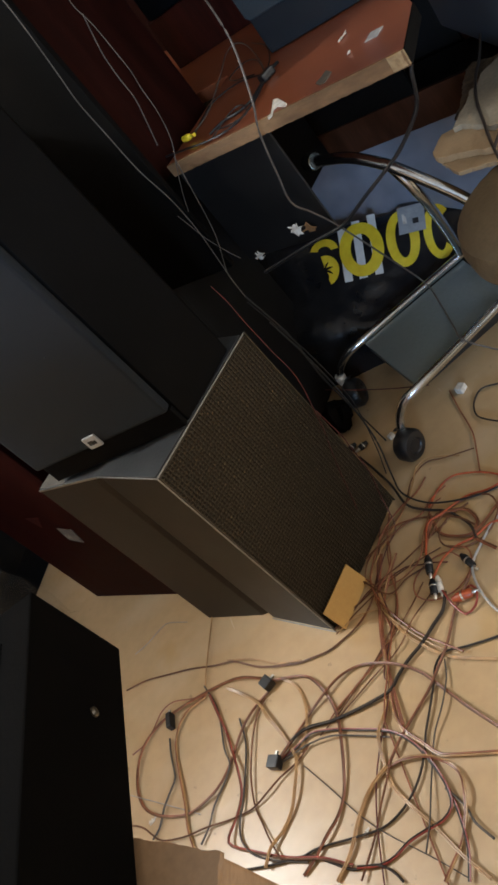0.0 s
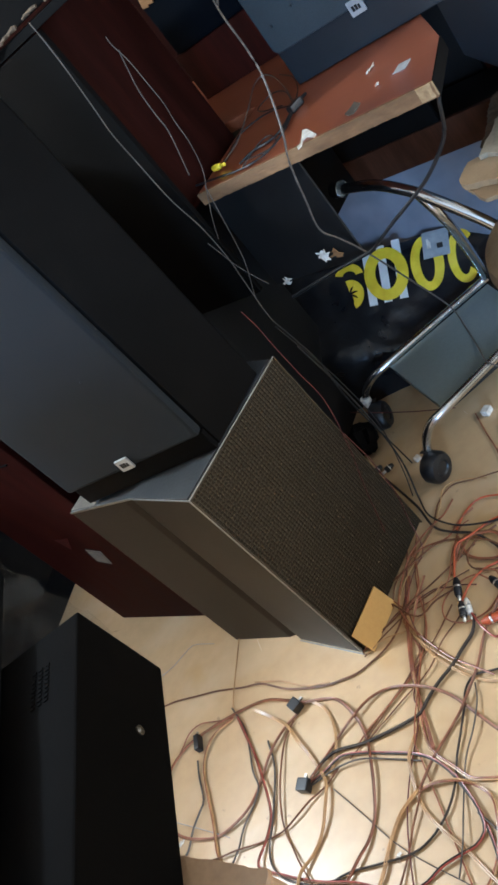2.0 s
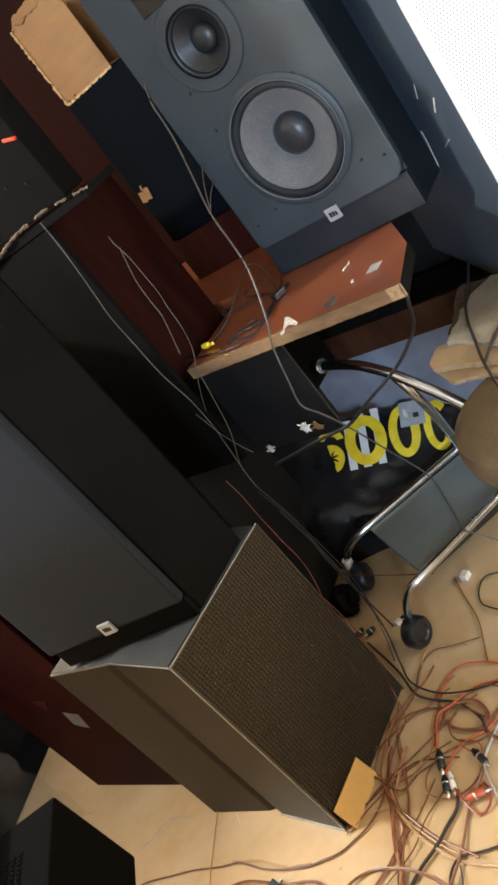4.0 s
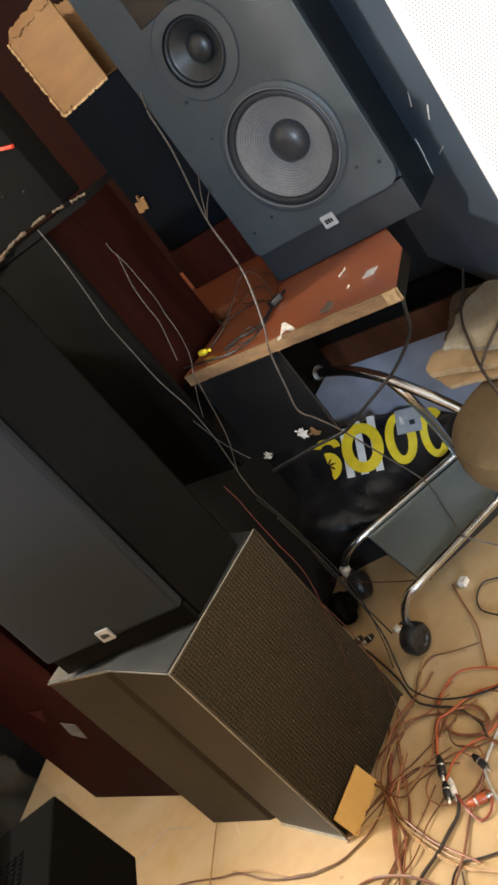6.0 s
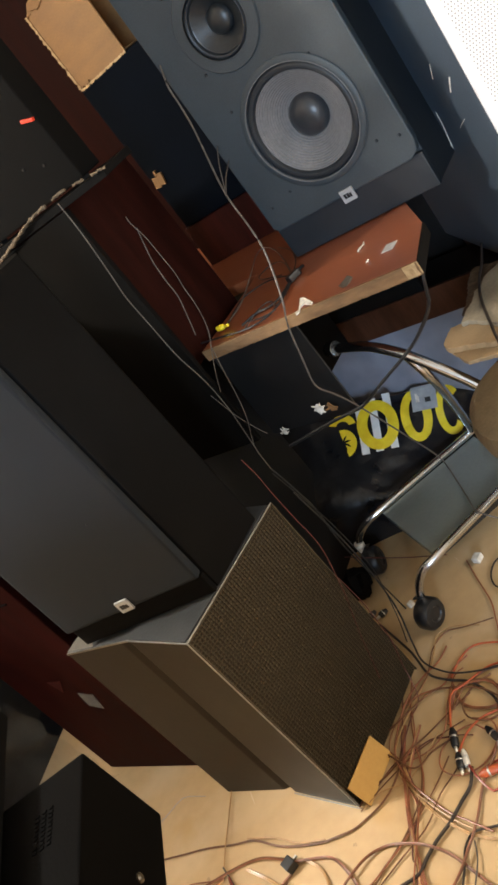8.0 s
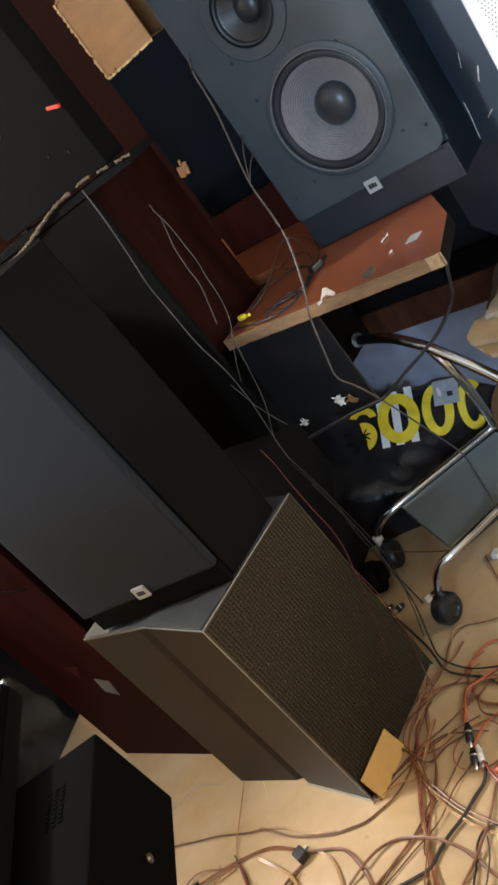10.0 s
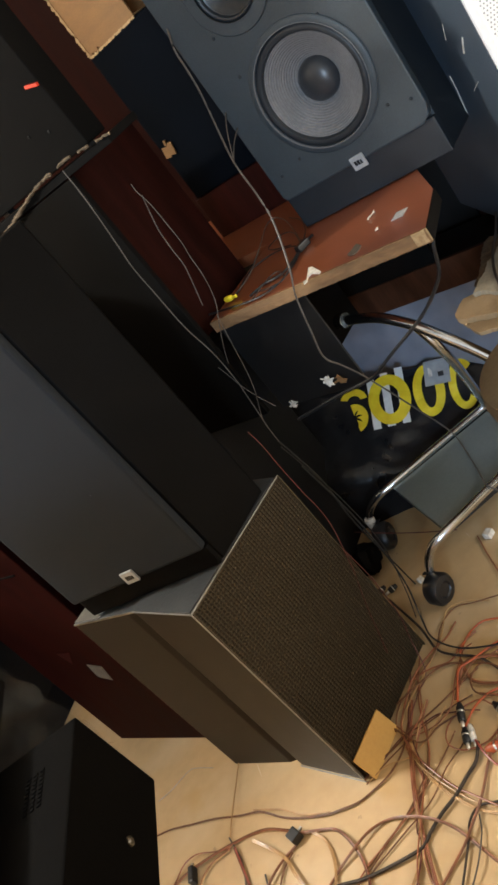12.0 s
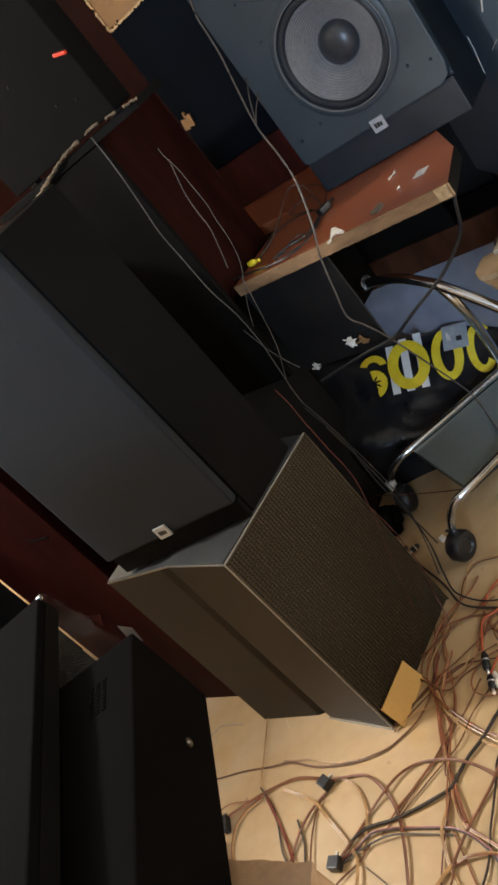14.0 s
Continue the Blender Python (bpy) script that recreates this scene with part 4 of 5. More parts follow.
floor_cable("thin copper strand beside the wide loop", (COPPER,), 0.002, 5, [(-0.883, 1.659), (-0.929, 1.684), (-0.984, 1.712), (-1.027, 1.711), (-1.064, 1.690), (-1.103, 1.660), (-1.147, 1.651)])
floor_cable("clear tan twin cable running from the slim plug", (TAN, COPPER,), 0.0028, 6, [(-0.886, 1.657), (-0.944, 1.656), (-0.981, 1.635), (-1.007, 1.598), (-1.017, 1.550), (-1.020, 1.483), (-1.024, 1.413), (-1.033, 1.357), (-1.029, 1.303)])
floor_cable("grey cable of the slim plug", (GREYCABLE,), 0.0026, 7, [(-1.022, 1.615), (-1.032, 1.571), (-1.036, 1.504), (-1.050, 1.480), (-1.084, 1.446), (-1.113, 1.409), (-1.138, 1.392)])
floor_cable("red and brown twin cable curling forward", (REDCABLE, BROWN,), 0.0026, 8, [(-0.868, 1.645), (-0.862, 1.572), (-0.858, 1.514), (-0.855, 1.451), (-0.855, 1.384), (-0.867, 1.337), (-0.898, 1.298), (-0.928, 1.263), (-0.926, 1.240), (-0.884, 1.203), (-0.835, 1.161), (-0.787, 1.124), (-0.727, 1.087), (-0.675, 1.041)])
floor_cable("grey cable beside the red one", (GREYCABLE,), 0.0026, 9, [(-0.809, 1.522), (-0.816, 1.447), (-0.851, 1.358), (-0.873, 1.311), (-0.893, 1.280), (-0.902, 1.243), (-0.886, 1.199), (-0.839, 1.153), (-0.765, 1.104)])
floor_cable("dark brown cable from the plug block", (BROWN,), 0.0023, 10, [(-0.722, 1.522), (-0.762, 1.495), (-0.797, 1.433), (-0.828, 1.357), (-0.843, 1.291), (-0.838, 1.237), (-0.831, 1.191), (-0.820, 1.141)])
floor_cable("clear tan twin cable crossing the loops", (TAN, TAN,), 0.003, 11, [(-0.813, 1.628), (-0.773, 1.572), (-0.744, 1.521), (-0.731, 1.461), (-0.716, 1.407), (-0.706, 1.349), (-0.704, 1.313), (-0.731, 1.259), (-0.761, 1.221), (-0.802, 1.193), (-0.833, 1.179), (-0.861, 1.148)])
floor_cable("clear tan cable bending away from the plug block", (TAN, TAN,), 0.0026, 12, [(-0.659, 1.537), (-0.634, 1.494), (-0.629, 1.444), (-0.638, 1.399), (-0.660, 1.361), (-0.689, 1.329)])
floor_cable("copper-red and dark twin cable in a tall loop", (COPPER, BROWN,), 0.0028, 13, [(-0.684, 1.548), (-0.647, 1.529), (-0.610, 1.506), (-0.590, 1.481), (-0.576, 1.441), (-0.568, 1.395), (-0.570, 1.345), (-0.583, 1.290), (-0.605, 1.230), (-0.633, 1.177), (-0.665, 1.144), (-0.698, 1.125), (-0.742, 1.102), (-0.785, 1.086)])
floor_cable("copper-red twin cable arching over the floor", (COPPER, BROWN,), 0.0026, 14, [(-0.739, 1.344), (-0.709, 1.360), (-0.664, 1.384), (-0.621, 1.402), (-0.571, 1.415), (-0.520, 1.428), (-0.470, 1.423), (-0.426, 1.393), (-0.382, 1.349), (-0.347, 1.297), (-0.324, 1.232), (-0.304, 1.169), (-0.272, 1.086)])
floor_cable("thick black cable winding across the floor", (DARKCABLE,), 0.0041, 15, [(-0.738, 1.353), (-0.687, 1.370), (-0.644, 1.368), (-0.586, 1.344), (-0.527, 1.327), (-0.467, 1.314), (-0.427, 1.312), (-0.401, 1.328), (-0.358, 1.345), (-0.310, 1.358), (-0.263, 1.381), (-0.225, 1.398), (-0.197, 1.432)])
floor_cable("red and brown twin cable in a long curve", (REDCABLE, DARKCABLE,), 0.0026, 16, [(-0.746, 1.343), (-0.720, 1.346), (-0.680, 1.349), (-0.645, 1.350), (-0.597, 1.325), (-0.547, 1.290), (-0.490, 1.244), (-0.457, 1.204), (-0.437, 1.159), (-0.429, 1.111), (-0.424, 1.073), (-0.426, 1.042), (-0.437, 1.018), (-0.466, 1.006), (-0.506, 1.008), (-0.547, 1.010), (-0.586, 1.005), (-0.620, 1.008), (-0.666, 1.030)])
floor_cable("thin grey cable under the red curve", (GREYCABLE,), 0.0022, 17, [(-0.762, 1.338), (-0.727, 1.339), (-0.669, 1.332), (-0.604, 1.310), (-0.542, 1.268), (-0.481, 1.219)])
floor_cable("copper and tan twin cable from the mesh foot", (COPPER, TAN,), 0.003, 18, [(-0.239, 1.626), (-0.286, 1.581), (-0.333, 1.529), (-0.370, 1.469), (-0.397, 1.397), (-0.416, 1.342), (-0.436, 1.298), (-0.447, 1.250), (-0.446, 1.210), (-0.426, 1.165), (-0.407, 1.122), (-0.379, 1.098), (-0.299, 1.047)])
floor_cable("clear tan twin cable winding forward", (TAN, TAN,), 0.0028, 19, [(-0.445, 1.297), (-0.473, 1.270), (-0.499, 1.242), (-0.514, 1.201), (-0.523, 1.156), (-0.523, 1.115), (-0.508, 1.065), (-0.488, 1.014), (-0.475, 0.970), (-0.462, 0.927), (-0.437, 0.868)])
floor_cable("clear tan twin cable in a round bend", (TAN, COPPER,), 0.0028, 20, [(-0.520, 1.166), (-0.477, 1.156), (-0.432, 1.131), (-0.401, 1.097), (-0.388, 1.061), (-0.396, 1.027), (-0.417, 0.991), (-0.451, 0.954), (-0.488, 0.927), (-0.516, 0.908)])
floor_cable("thick clear tan twin cable", (TAN, TAN,), 0.0033, 21, [(-0.516, 1.168), (-0.561, 1.155), (-0.594, 1.137), (-0.629, 1.106), (-0.657, 1.074), (-0.683, 1.053), (-0.719, 1.033)])
floor_cable("dark brown cable crossing the tan ones", (BROWN,), 0.0023, 22, [(-0.504, 1.174), (-0.534, 1.137), (-0.567, 1.105), (-0.596, 1.073), (-0.634, 1.035), (-0.669, 1.003)])
floor_cable("brown cable coming down from the coil", (BROWN, COPPER,), 0.0025, 23, [(-0.106, 1.443), (-0.152, 1.405), (-0.185, 1.387), (-0.213, 1.369), (-0.262, 1.317), (-0.314, 1.274), (-0.350, 1.253), (-0.402, 1.231), (-0.460, 1.199), (-0.512, 1.163)])
floor_cable("black cable with a curl at its end", (DARKCABLE,), 0.0026, 24, [(-0.084, 1.227), (-0.163, 1.254), (-0.231, 1.281), (-0.279, 1.305), (-0.314, 1.291), (-0.336, 1.259), (-0.376, 1.211), (-0.409, 1.175), (-0.429, 1.146), (-0.459, 1.111), (-0.497, 1.084), (-0.542, 1.069), (-0.588, 1.067), (-0.652, 1.086), (-0.730, 1.114), (-0.776, 1.121)])
floor_cable("bright tan cable across the floor", (TAN, TAN,), 0.0025, 25, [(-0.331, 1.554), (-0.340, 1.499), (-0.338, 1.451), (-0.325, 1.391), (-0.301, 1.333), (-0.273, 1.288), (-0.236, 1.249), (-0.189, 1.205)])
floor_cable("thin grey cable hanging straight across the tangle", (GREYCABLE,), 0.0018, 26, [(-0.288, 1.291), (-0.305, 1.251), (-0.344, 1.201), (-0.391, 1.162), (-0.427, 1.116), (-0.461, 1.060), (-0.489, 1.015), (-0.527, 0.974)])
floor_cable("thin grey wire straight across the floor", (GREYCABLE,), 0.0012, 27, [(-0.695, 1.298), (-0.655, 1.207), (-0.620, 1.121), (-0.582, 1.052), (-0.520, 0.964), (-0.473, 0.891)])
floor_cable("red and dark twin cable bending forward", (REDCABLE, DARKCABLE,), 0.0025, 28, [(-0.431, 1.145), (-0.425, 1.094), (-0.426, 1.035), (-0.435, 0.979), (-0.449, 0.930), (-0.476, 0.886)])
floor_cable("grey cable running off sideways", (GREYCABLE,), 0.0026, 29, [(-0.429, 1.053), (-0.413, 1.002), (-0.411, 0.964), (-0.395, 0.919)])
floor_cable("black cable along the carton", (DARKCABLE,), 0.0028, 30, [(-1.002, 1.226), (-0.925, 1.183), (-0.842, 1.145), (-0.760, 1.114), (-0.718, 1.074), (-0.678, 1.034), (-0.630, 1.014), (-0.603, 0.986), (-0.592, 0.957)])
floor_cable("dark brown cable from behind the amplifier", (BROWN,), 0.0023, 31, [(-1.218, 1.484), (-1.162, 1.441), (-1.134, 1.400), (-1.112, 1.374), (-1.047, 1.341), (-0.981, 1.323), (-0.916, 1.303), (-0.852, 1.289), (-0.797, 1.297), (-0.758, 1.308), (-0.703, 1.316), (-0.658, 1.333)])
floor_cable("thin pale wire by the amplifier", (PALE,), 0.0011, 32, [(-1.215, 1.580), (-1.107, 1.477), (-1.030, 1.405), (-0.990, 1.366)])
floor_cable("thin brown strand from the mesh foot", (BROWN,), 0.0017, 33, [(-0.226, 1.499), (-0.293, 1.459), (-0.366, 1.424), (-0.462, 1.390), (-0.549, 1.355), (-0.628, 1.333)])
floor_cable("thin brown strand from the mesh foot", (BROWN,), 0.0017, 34, [(-0.185, 1.480), (-0.235, 1.455), (-0.294, 1.431), (-0.362, 1.387), (-0.457, 1.368), (-0.564, 1.342)])
floor_cable("copper strand curving round the mesh foot", (COPPER,), 0.0024, 35, [(-0.054, 1.774), (-0.100, 1.754), (-0.154, 1.742), (-0.230, 1.712), (-0.289, 1.666), (-0.329, 1.616), (-0.340, 1.564), (-0.334, 1.494), (-0.305, 1.394), (-0.269, 1.323), (-0.242, 1.271)])
floor_cable("copper strand hanging round the mesh foot", (COPPER,), 0.002, 36, [(-0.190, 1.756), (-0.229, 1.699), (-0.261, 1.637), (-0.282, 1.570), (-0.301, 1.507), (-0.333, 1.459), (-0.385, 1.415), (-0.440, 1.393), (-0.500, 1.377), (-0.555, 1.366), (-0.599, 1.346)])
floor_cable("copper twin cable from the mesh foot", (COPPER, COPPER,), 0.0028, 37, [(-0.271, 1.658), (-0.317, 1.583), (-0.358, 1.500), (-0.393, 1.421), (-0.412, 1.353), (-0.427, 1.287), (-0.442, 1.220)])
floor_cable("brown strand crossing to the mesh foot", (BROWN,), 0.0022, 38, [(-0.088, 1.604), (-0.162, 1.598), (-0.241, 1.583), (-0.305, 1.583), (-0.374, 1.575), (-0.433, 1.569), (-0.477, 1.547)])
floor_cable("thin red strand of the bundle", (DULLRED,), 0.0017, 39, [(-0.149, 1.499), (-0.176, 1.526), (-0.207, 1.549), (-0.239, 1.571), (-0.300, 1.577), (-0.346, 1.586), (-0.394, 1.574), (-0.458, 1.549)])
floor_cable("thin grey thread by the red cabinet", (PALE,), 0.0011, 40, [(-1.075, 1.979), (-1.029, 1.985), (-0.958, 1.999), (-0.927, 1.987), (-0.871, 1.942)])
floor_cable("orange-red cable coiled on the floor", (ORANGE,), 0.0028, 19, [(-0.10, 1.68), (-0.05, 1.71), (-0.00, 1.71), (0.05, 1.67), (0.08, 1.63), (0.10, 1.58)])
floor_cable("orange-red cable coiled on the floor", (ORANGE,), 0.0028, 20, [(-0.18, 1.56), (-0.13, 1.63), (-0.09, 1.63), (-0.01, 1.63), (0.04, 1.60), (0.10, 1.58)])
floor_cable("copper-coloured twin speaker cable on the floor", (COPPER, BROWN), 0.0034, 21, [(-0.04, 1.44), (-0.06, 1.51), (-0.03, 1.54), (-0.03, 1.59), (-0.06, 1.62), (-0.11, 1.64), (-0.18, 1.57)])
floor_cable("orange-red cable coiled on the floor", (ORANGE,), 0.0028, 22, [(-0.21, 1.48), (-0.16, 1.51), (-0.11, 1.52), (-0.06, 1.51), (-0.01, 1.51), (0.03, 1.48)])
floor_cable("red cable looped on the floor", (REDCABLE,), 0.0028, 23, [(-0.20, 1.47), (-0.20, 1.42), (-0.20, 1.39), (-0.19, 1.35), (-0.16, 1.35), (-0.14, 1.37), (-0.14, 1.40), (-0.18, 1.41)])
floor_cable("copper-coloured twin speaker cable on the floor", (COPPER, BROWN), 0.0032, 24, [(-0.11, 1.66), (-0.12, 1.59), (-0.09, 1.54), (-0.05, 1.52), (0.02, 1.54), (0.07, 1.56)])
floor_cable("pale grey cable curling on the floor", (PALE,), 0.0033, 25, [(0.05, 1.51), (-0.00, 1.51), (-0.06, 1.48), (-0.11, 1.44), (-0.13, 1.38), (-0.13, 1.31), (-0.11, 1.26)])
floor_cable("thin black cable lying loose on the floor", (DARKCABLE,), 0.0025, 26, [(0.29, 1.86), (0.26, 1.88), (0.22, 1.90), (0.18, 1.88), (0.16, 1.84), (0.17, 1.79), (0.20, 1.73)])
floor_cable("thin black cable lying loose on the floor", (DARKCABLE,), 0.0034, 27, [(-0.16, 2.02), (-0.14, 1.85), (-0.14, 1.74), (-0.11, 1.68), (-0.07, 1.63), (-0.05, 1.55), (-0.06, 1.50)])
floor_cable("copper-coloured twin speaker cable on the floor", (COPPER,), 0.0022, 28, [(-0.25, 1.71), (-0.19, 1.70), (-0.13, 1.68), (-0.08, 1.70), (-0.03, 1.70)])
floor_cable("thin brown cable lying on the floor", (BROWN,), 0.0018, 29, [(-0.35, 1.61), (-0.31, 1.67), (-0.23, 1.70), (-0.15, 1.73), (-0.09, 1.80), (-0.03, 1.82), (0.02, 1.78), (0.09, 1.74)])
floor_cable("copper-coloured twin speaker cable on the floor", (COPPER,), 0.002, 30, [(0.16, 1.99), (0.14, 1.90), (0.12, 1.80), (0.09, 1.73), (0.06, 1.67)])
floor_cable("thin brown cable lying loose on the floor", (BROWN,), 0.0022, 32, [(-0.35, 1.62), (-0.31, 1.53), (-0.25, 1.54), (-0.19, 1.53)])

floor_cable("thin cable trailing from the mesh cabinet", (TAN,), 0.0016, 277, [(0.05, 1.76), (0.00, 1.81), (-0.05, 1.83), (-0.10, 1.78), (-0.16, 1.73), (-0.22, 1.69), (-0.29, 1.65), (-0.34, 1.60), (-0.35, 1.54), (-0.33, 1.44), (-0.29, 1.34), (-0.25, 1.28)])
floor_cable("thin cable trailing from the mesh cabinet", (BROWN,), 0.0026, 278, [(-0.32, 1.68), (-0.23, 1.68), (-0.16, 1.68), (-0.11, 1.65), (-0.06, 1.59), (-0.04, 1.53)])
floor_cable("thin cable trailing from the mesh cabinet", (BROWN,), 0.0016, 279, [(-0.48, 1.54), (-0.39, 1.56), (-0.29, 1.57), (-0.20, 1.56), (-0.14, 1.55)])
floor_cable("thin cable trailing from the mesh cabinet", (COPPER,), 0.0016, 280, [(-0.34, 1.62), (-0.32, 1.57), (-0.26, 1.55), (-0.20, 1.56), (-0.15, 1.62), (-0.09, 1.68), (-0.06, 1.68)])
floor_cable("thin cable trailing from the mesh cabinet", (TAN,), 0.0014, 281, [(-0.47, 1.54), (-0.41, 1.54), (-0.34, 1.52), (-0.26, 1.55), (-0.21, 1.57)])
floor_cable("thin cable trailing from the mesh cabinet", (BROWN,), 0.0018, 282, [(-0.56, 1.36), (-0.50, 1.38), (-0.43, 1.40), (-0.35, 1.45), (-0.31, 1.50), (-0.27, 1.58)])
# thin strands that come from under the mesh cabinet and fan out over the floor
for k in range(2):
    rng = random.Random(140 + k)
    j = lambda v: v + rng.uniform(-0.026, 0.026)
    ends = ((-0.50, 1.18, -0.56, 0.72), (-0.56, 1.10, -0.70, 0.75), (-0.45, 1.08, -0.48, 0.70), (-0.38, 1.12, -0.30, 0.74), (-0.53, 1.20, -0.64, 0.72))[k % 5]
    floor_cable("thin reddish strand of the speaker cable bundle", ((COPPER, DULLRED, BROWN, TAN)[k % 4],), rng.uniform(0.0013, 0.0021), 140 + k,
                [(j(-0.20), j(1.74)), (j(-0.245), j(1.68)), (j(-0.285), j(1.62)), (j(-0.33), j(1.54)), (j(-0.37), j(1.46)), (j(-0.41), j(1.37)), (j(-0.45), j(1.29)), (j(ends[0]), j(ends[1])), (j(ends[2]), j(ends[3]))])
for k in range(2):
    rng = random.Random(160 + k)
    a, b, q = rng.uniform(-0.22, 0.10), rng.uniform(1.36, 1.72), rng.uniform(0.05, 0.13)
    floor_cable("thin loop in the coil of reddish cables", ((COPPER, BROWN, TAN)[k % 3],), rng.uniform(0.0014, 0.0024), 160 + k,
                [(a + q * (1 + 0.05 * t) * math.cos(t * 0.8 + k), b + q * 0.8 * (1 + 0.04 * t) * math.sin(t * 0.8 + k)) for t in range(10 + k % 4)])

# cables that hang between the cabinets
wire("grey wire hanging in front of the tall cabinet", GREYCABLE, 0.0014, [(-0.082, 2.03, 1.490), (-0.083, 2.025, 1.441), (-0.086, 2.028, 1.392), (-0.091, 2.032, 1.338), (-0.097, 2.037, 1.282), (-0.103, 2.042, 1.225), (-0.102, 2.041, 1.143), (-0.10, 2.04, 1.038), (-0.088, 2.03, 0.943), (-0.087, 2.029, 0.852), (-0.093, 2.034, 0.782), (-0.103, 2.042, 0.68), (-0.105, 2.044, 0.625)])
wire("black wire running on down to the floor", RUBBER, 0.0022, [(-0.105, 2.044, 0.63), (-0.092, 2.033, 0.543), (-0.083, 2.025, 0.451), (-0.09, 2.02, 0.30), (-0.07, 2.0, 0.006)])
wire("thin pale wire hanging beside the desk", GREYCABLE, 0.0010, [(0.013, 1.942, 1.381), (0.012, 1.943, 1.363), (0.018, 1.938, 1.322), (0.019, 1.938, 1.265), (0.019, 1.938, 1.216), (0.014, 1.942, 1.178), (0.01, 1.946, 1.121), (-0.004, 1.957, 1.059), (-0.031, 1.98, 1.003), (-0.058, 2.003, 0.944), (-0.075, 2.018, 0.899)])
wire("thin pale wire hanging beside the desk", GREYCABLE, 0.0013, [(0.016, 1.941, 1.348), (0.006, 1.948, 1.307), (-0.003, 1.957, 1.265), (-0.007, 1.96, 1.21), (-0.008, 1.961, 1.168), (-0.022, 1.973, 1.107), (-0.033, 1.983, 1.064)])
wire("pale wire hanging below the desk edge", GREYCABLE, 0.0011, [(-0.022, 1.972, 1.025), (-0.036, 1.985, 0.949), (-0.052, 1.998, 0.861), (-0.068, 2.012, 0.799), (-0.10, 2.039, 0.711), (-0.104, 2.043, 0.653)])
wire("thin wire end below the desk", GREYCABLE, 0.0010, [(-0.101, 2.041, 0.901), (-0.093, 2.034, 0.862), (-0.085, 2.027, 0.82), (-0.066, 2.01, 0.766), (-0.052, 1.998, 0.735)])
wire("stiff dark cable bundle beside the mesh cabinet", RUBBER, 0.0016, [(-0.11, 2.03, 0.62), (-0.09, 2.02, 0.50), (-0.075, 2.0, 0.38), (-0.07, 1.97, 0.22), (-0.10, 1.93, 0.08), (-0.13, 1.88, 0.012)])
wire("black cable bundle beside the mesh cabinet", RUBBER, 0.0026, [(-0.10, 2.0, 0.55), (-0.085, 1.98, 0.40), (-0.08, 1.95, 0.25), (-0.09, 1.92, 0.10), (-0.12, 1.86, 0.014), (-0.13, 1.78, 0.012), (-0.10, 1.70, 0.012), (-0.05, 1.645, 0.012), (0.02, 1.60, 0.010), (0.10, 1.57, 0.010)])
wire("grey cable running down from the grey speaker over the desk", GREYCABLE, 0.0023, [(0.335, 2.20, 1.60), (0.300, 2.15, 1.53), (0.296, 2.15, 1.48), (0.288, 2.14, 1.42), (0.262, 2.10, 1.33), (0.236, 2.03, 1.26), (0.218, 1.931, 1.184), (0.205, 1.90, 1.12), (0.165, 1.85, 1.03), (0.138, 1.835, 0.98), (0.12, 1.86, 0.88), (0.11, 1.885, 0.80), (0.135, 1.90, 0.745), (0.17, 1.93, 0.66), (0.24, 2.02, 0.45), (0.30, 2.13, 0.26), (0.31, 2.15, 0.182), (0.27, 1.98, 0.178), (0.25, 1.89, 0.20), (0.275, 1.85, 0.17), (0.34, 1.80, 0.10), (0.42, 1.78, 0.01)])
wire("grey wire fork behind the grey speaker", GREYCABLE, 0.0014, [(0.245, 2.05, 1.27), (0.275, 2.09, 1.315), (0.315, 2.17, 1.345)])
wire("grey wire fork behind the grey speaker", GREYCABLE, 0.0014, [(0.24, 2.045, 1.262), (0.275, 2.10, 1.285), (0.32, 2.175, 1.30)])
wire("black cable slung across under the desk", RUBBER, 0.0044, [(0.42, 1.66, 0.955), (0.405, 1.665, 0.925), (0.394, 1.687, 0.865), (0.374, 1.705, 0.831), (0.331, 1.742, 0.785), (0.286, 1.781, 0.752), (0.24, 1.821, 0.722), (0.18, 1.873, 0.68), (0.151, 1.897, 0.672), (0.096, 1.945, 0.665), (0.037, 1.996, 0.653), (-0.027, 2.051, 0.64)])
wire("black cable lying over the broken boards", DARKCABLE, 0.0036, [(0.721, 2.071, 0.72), (0.662, 1.993, 0.712), (0.606, 1.93, 0.706), (0.554, 1.845, 0.705), (0.502, 1.734, 0.705), (0.454, 1.624, 0.706), (0.42, 1.529, 0.68)])
wire("black cable lying over the broken boards", DARKCABLE, 0.0036, [(0.66, 1.78, 0.705), (0.592, 1.734, 0.705), (0.507, 1.674, 0.705), (0.456, 1.626, 0.708)])
wire("thin dark red wire hanging over the mesh front", DULLRED, 0.0011, [(-0.143, 1.791, 0.818), (-0.139, 1.794, 0.765), (-0.14, 1.794, 0.703), (-0.139, 1.794, 0.638), (-0.138, 1.795, 0.59), (-0.135, 1.797, 0.546), (-0.136, 1.796, 0.5), (-0.143, 1.791, 0.455), (-0.156, 1.781, 0.404), (-0.169, 1.772, 0.352), (-0.186, 1.759, 0.306), (-0.209, 1.743, 0.238), (-0.225, 1.731, 0.181), (-0.242, 1.718, 0.124)])
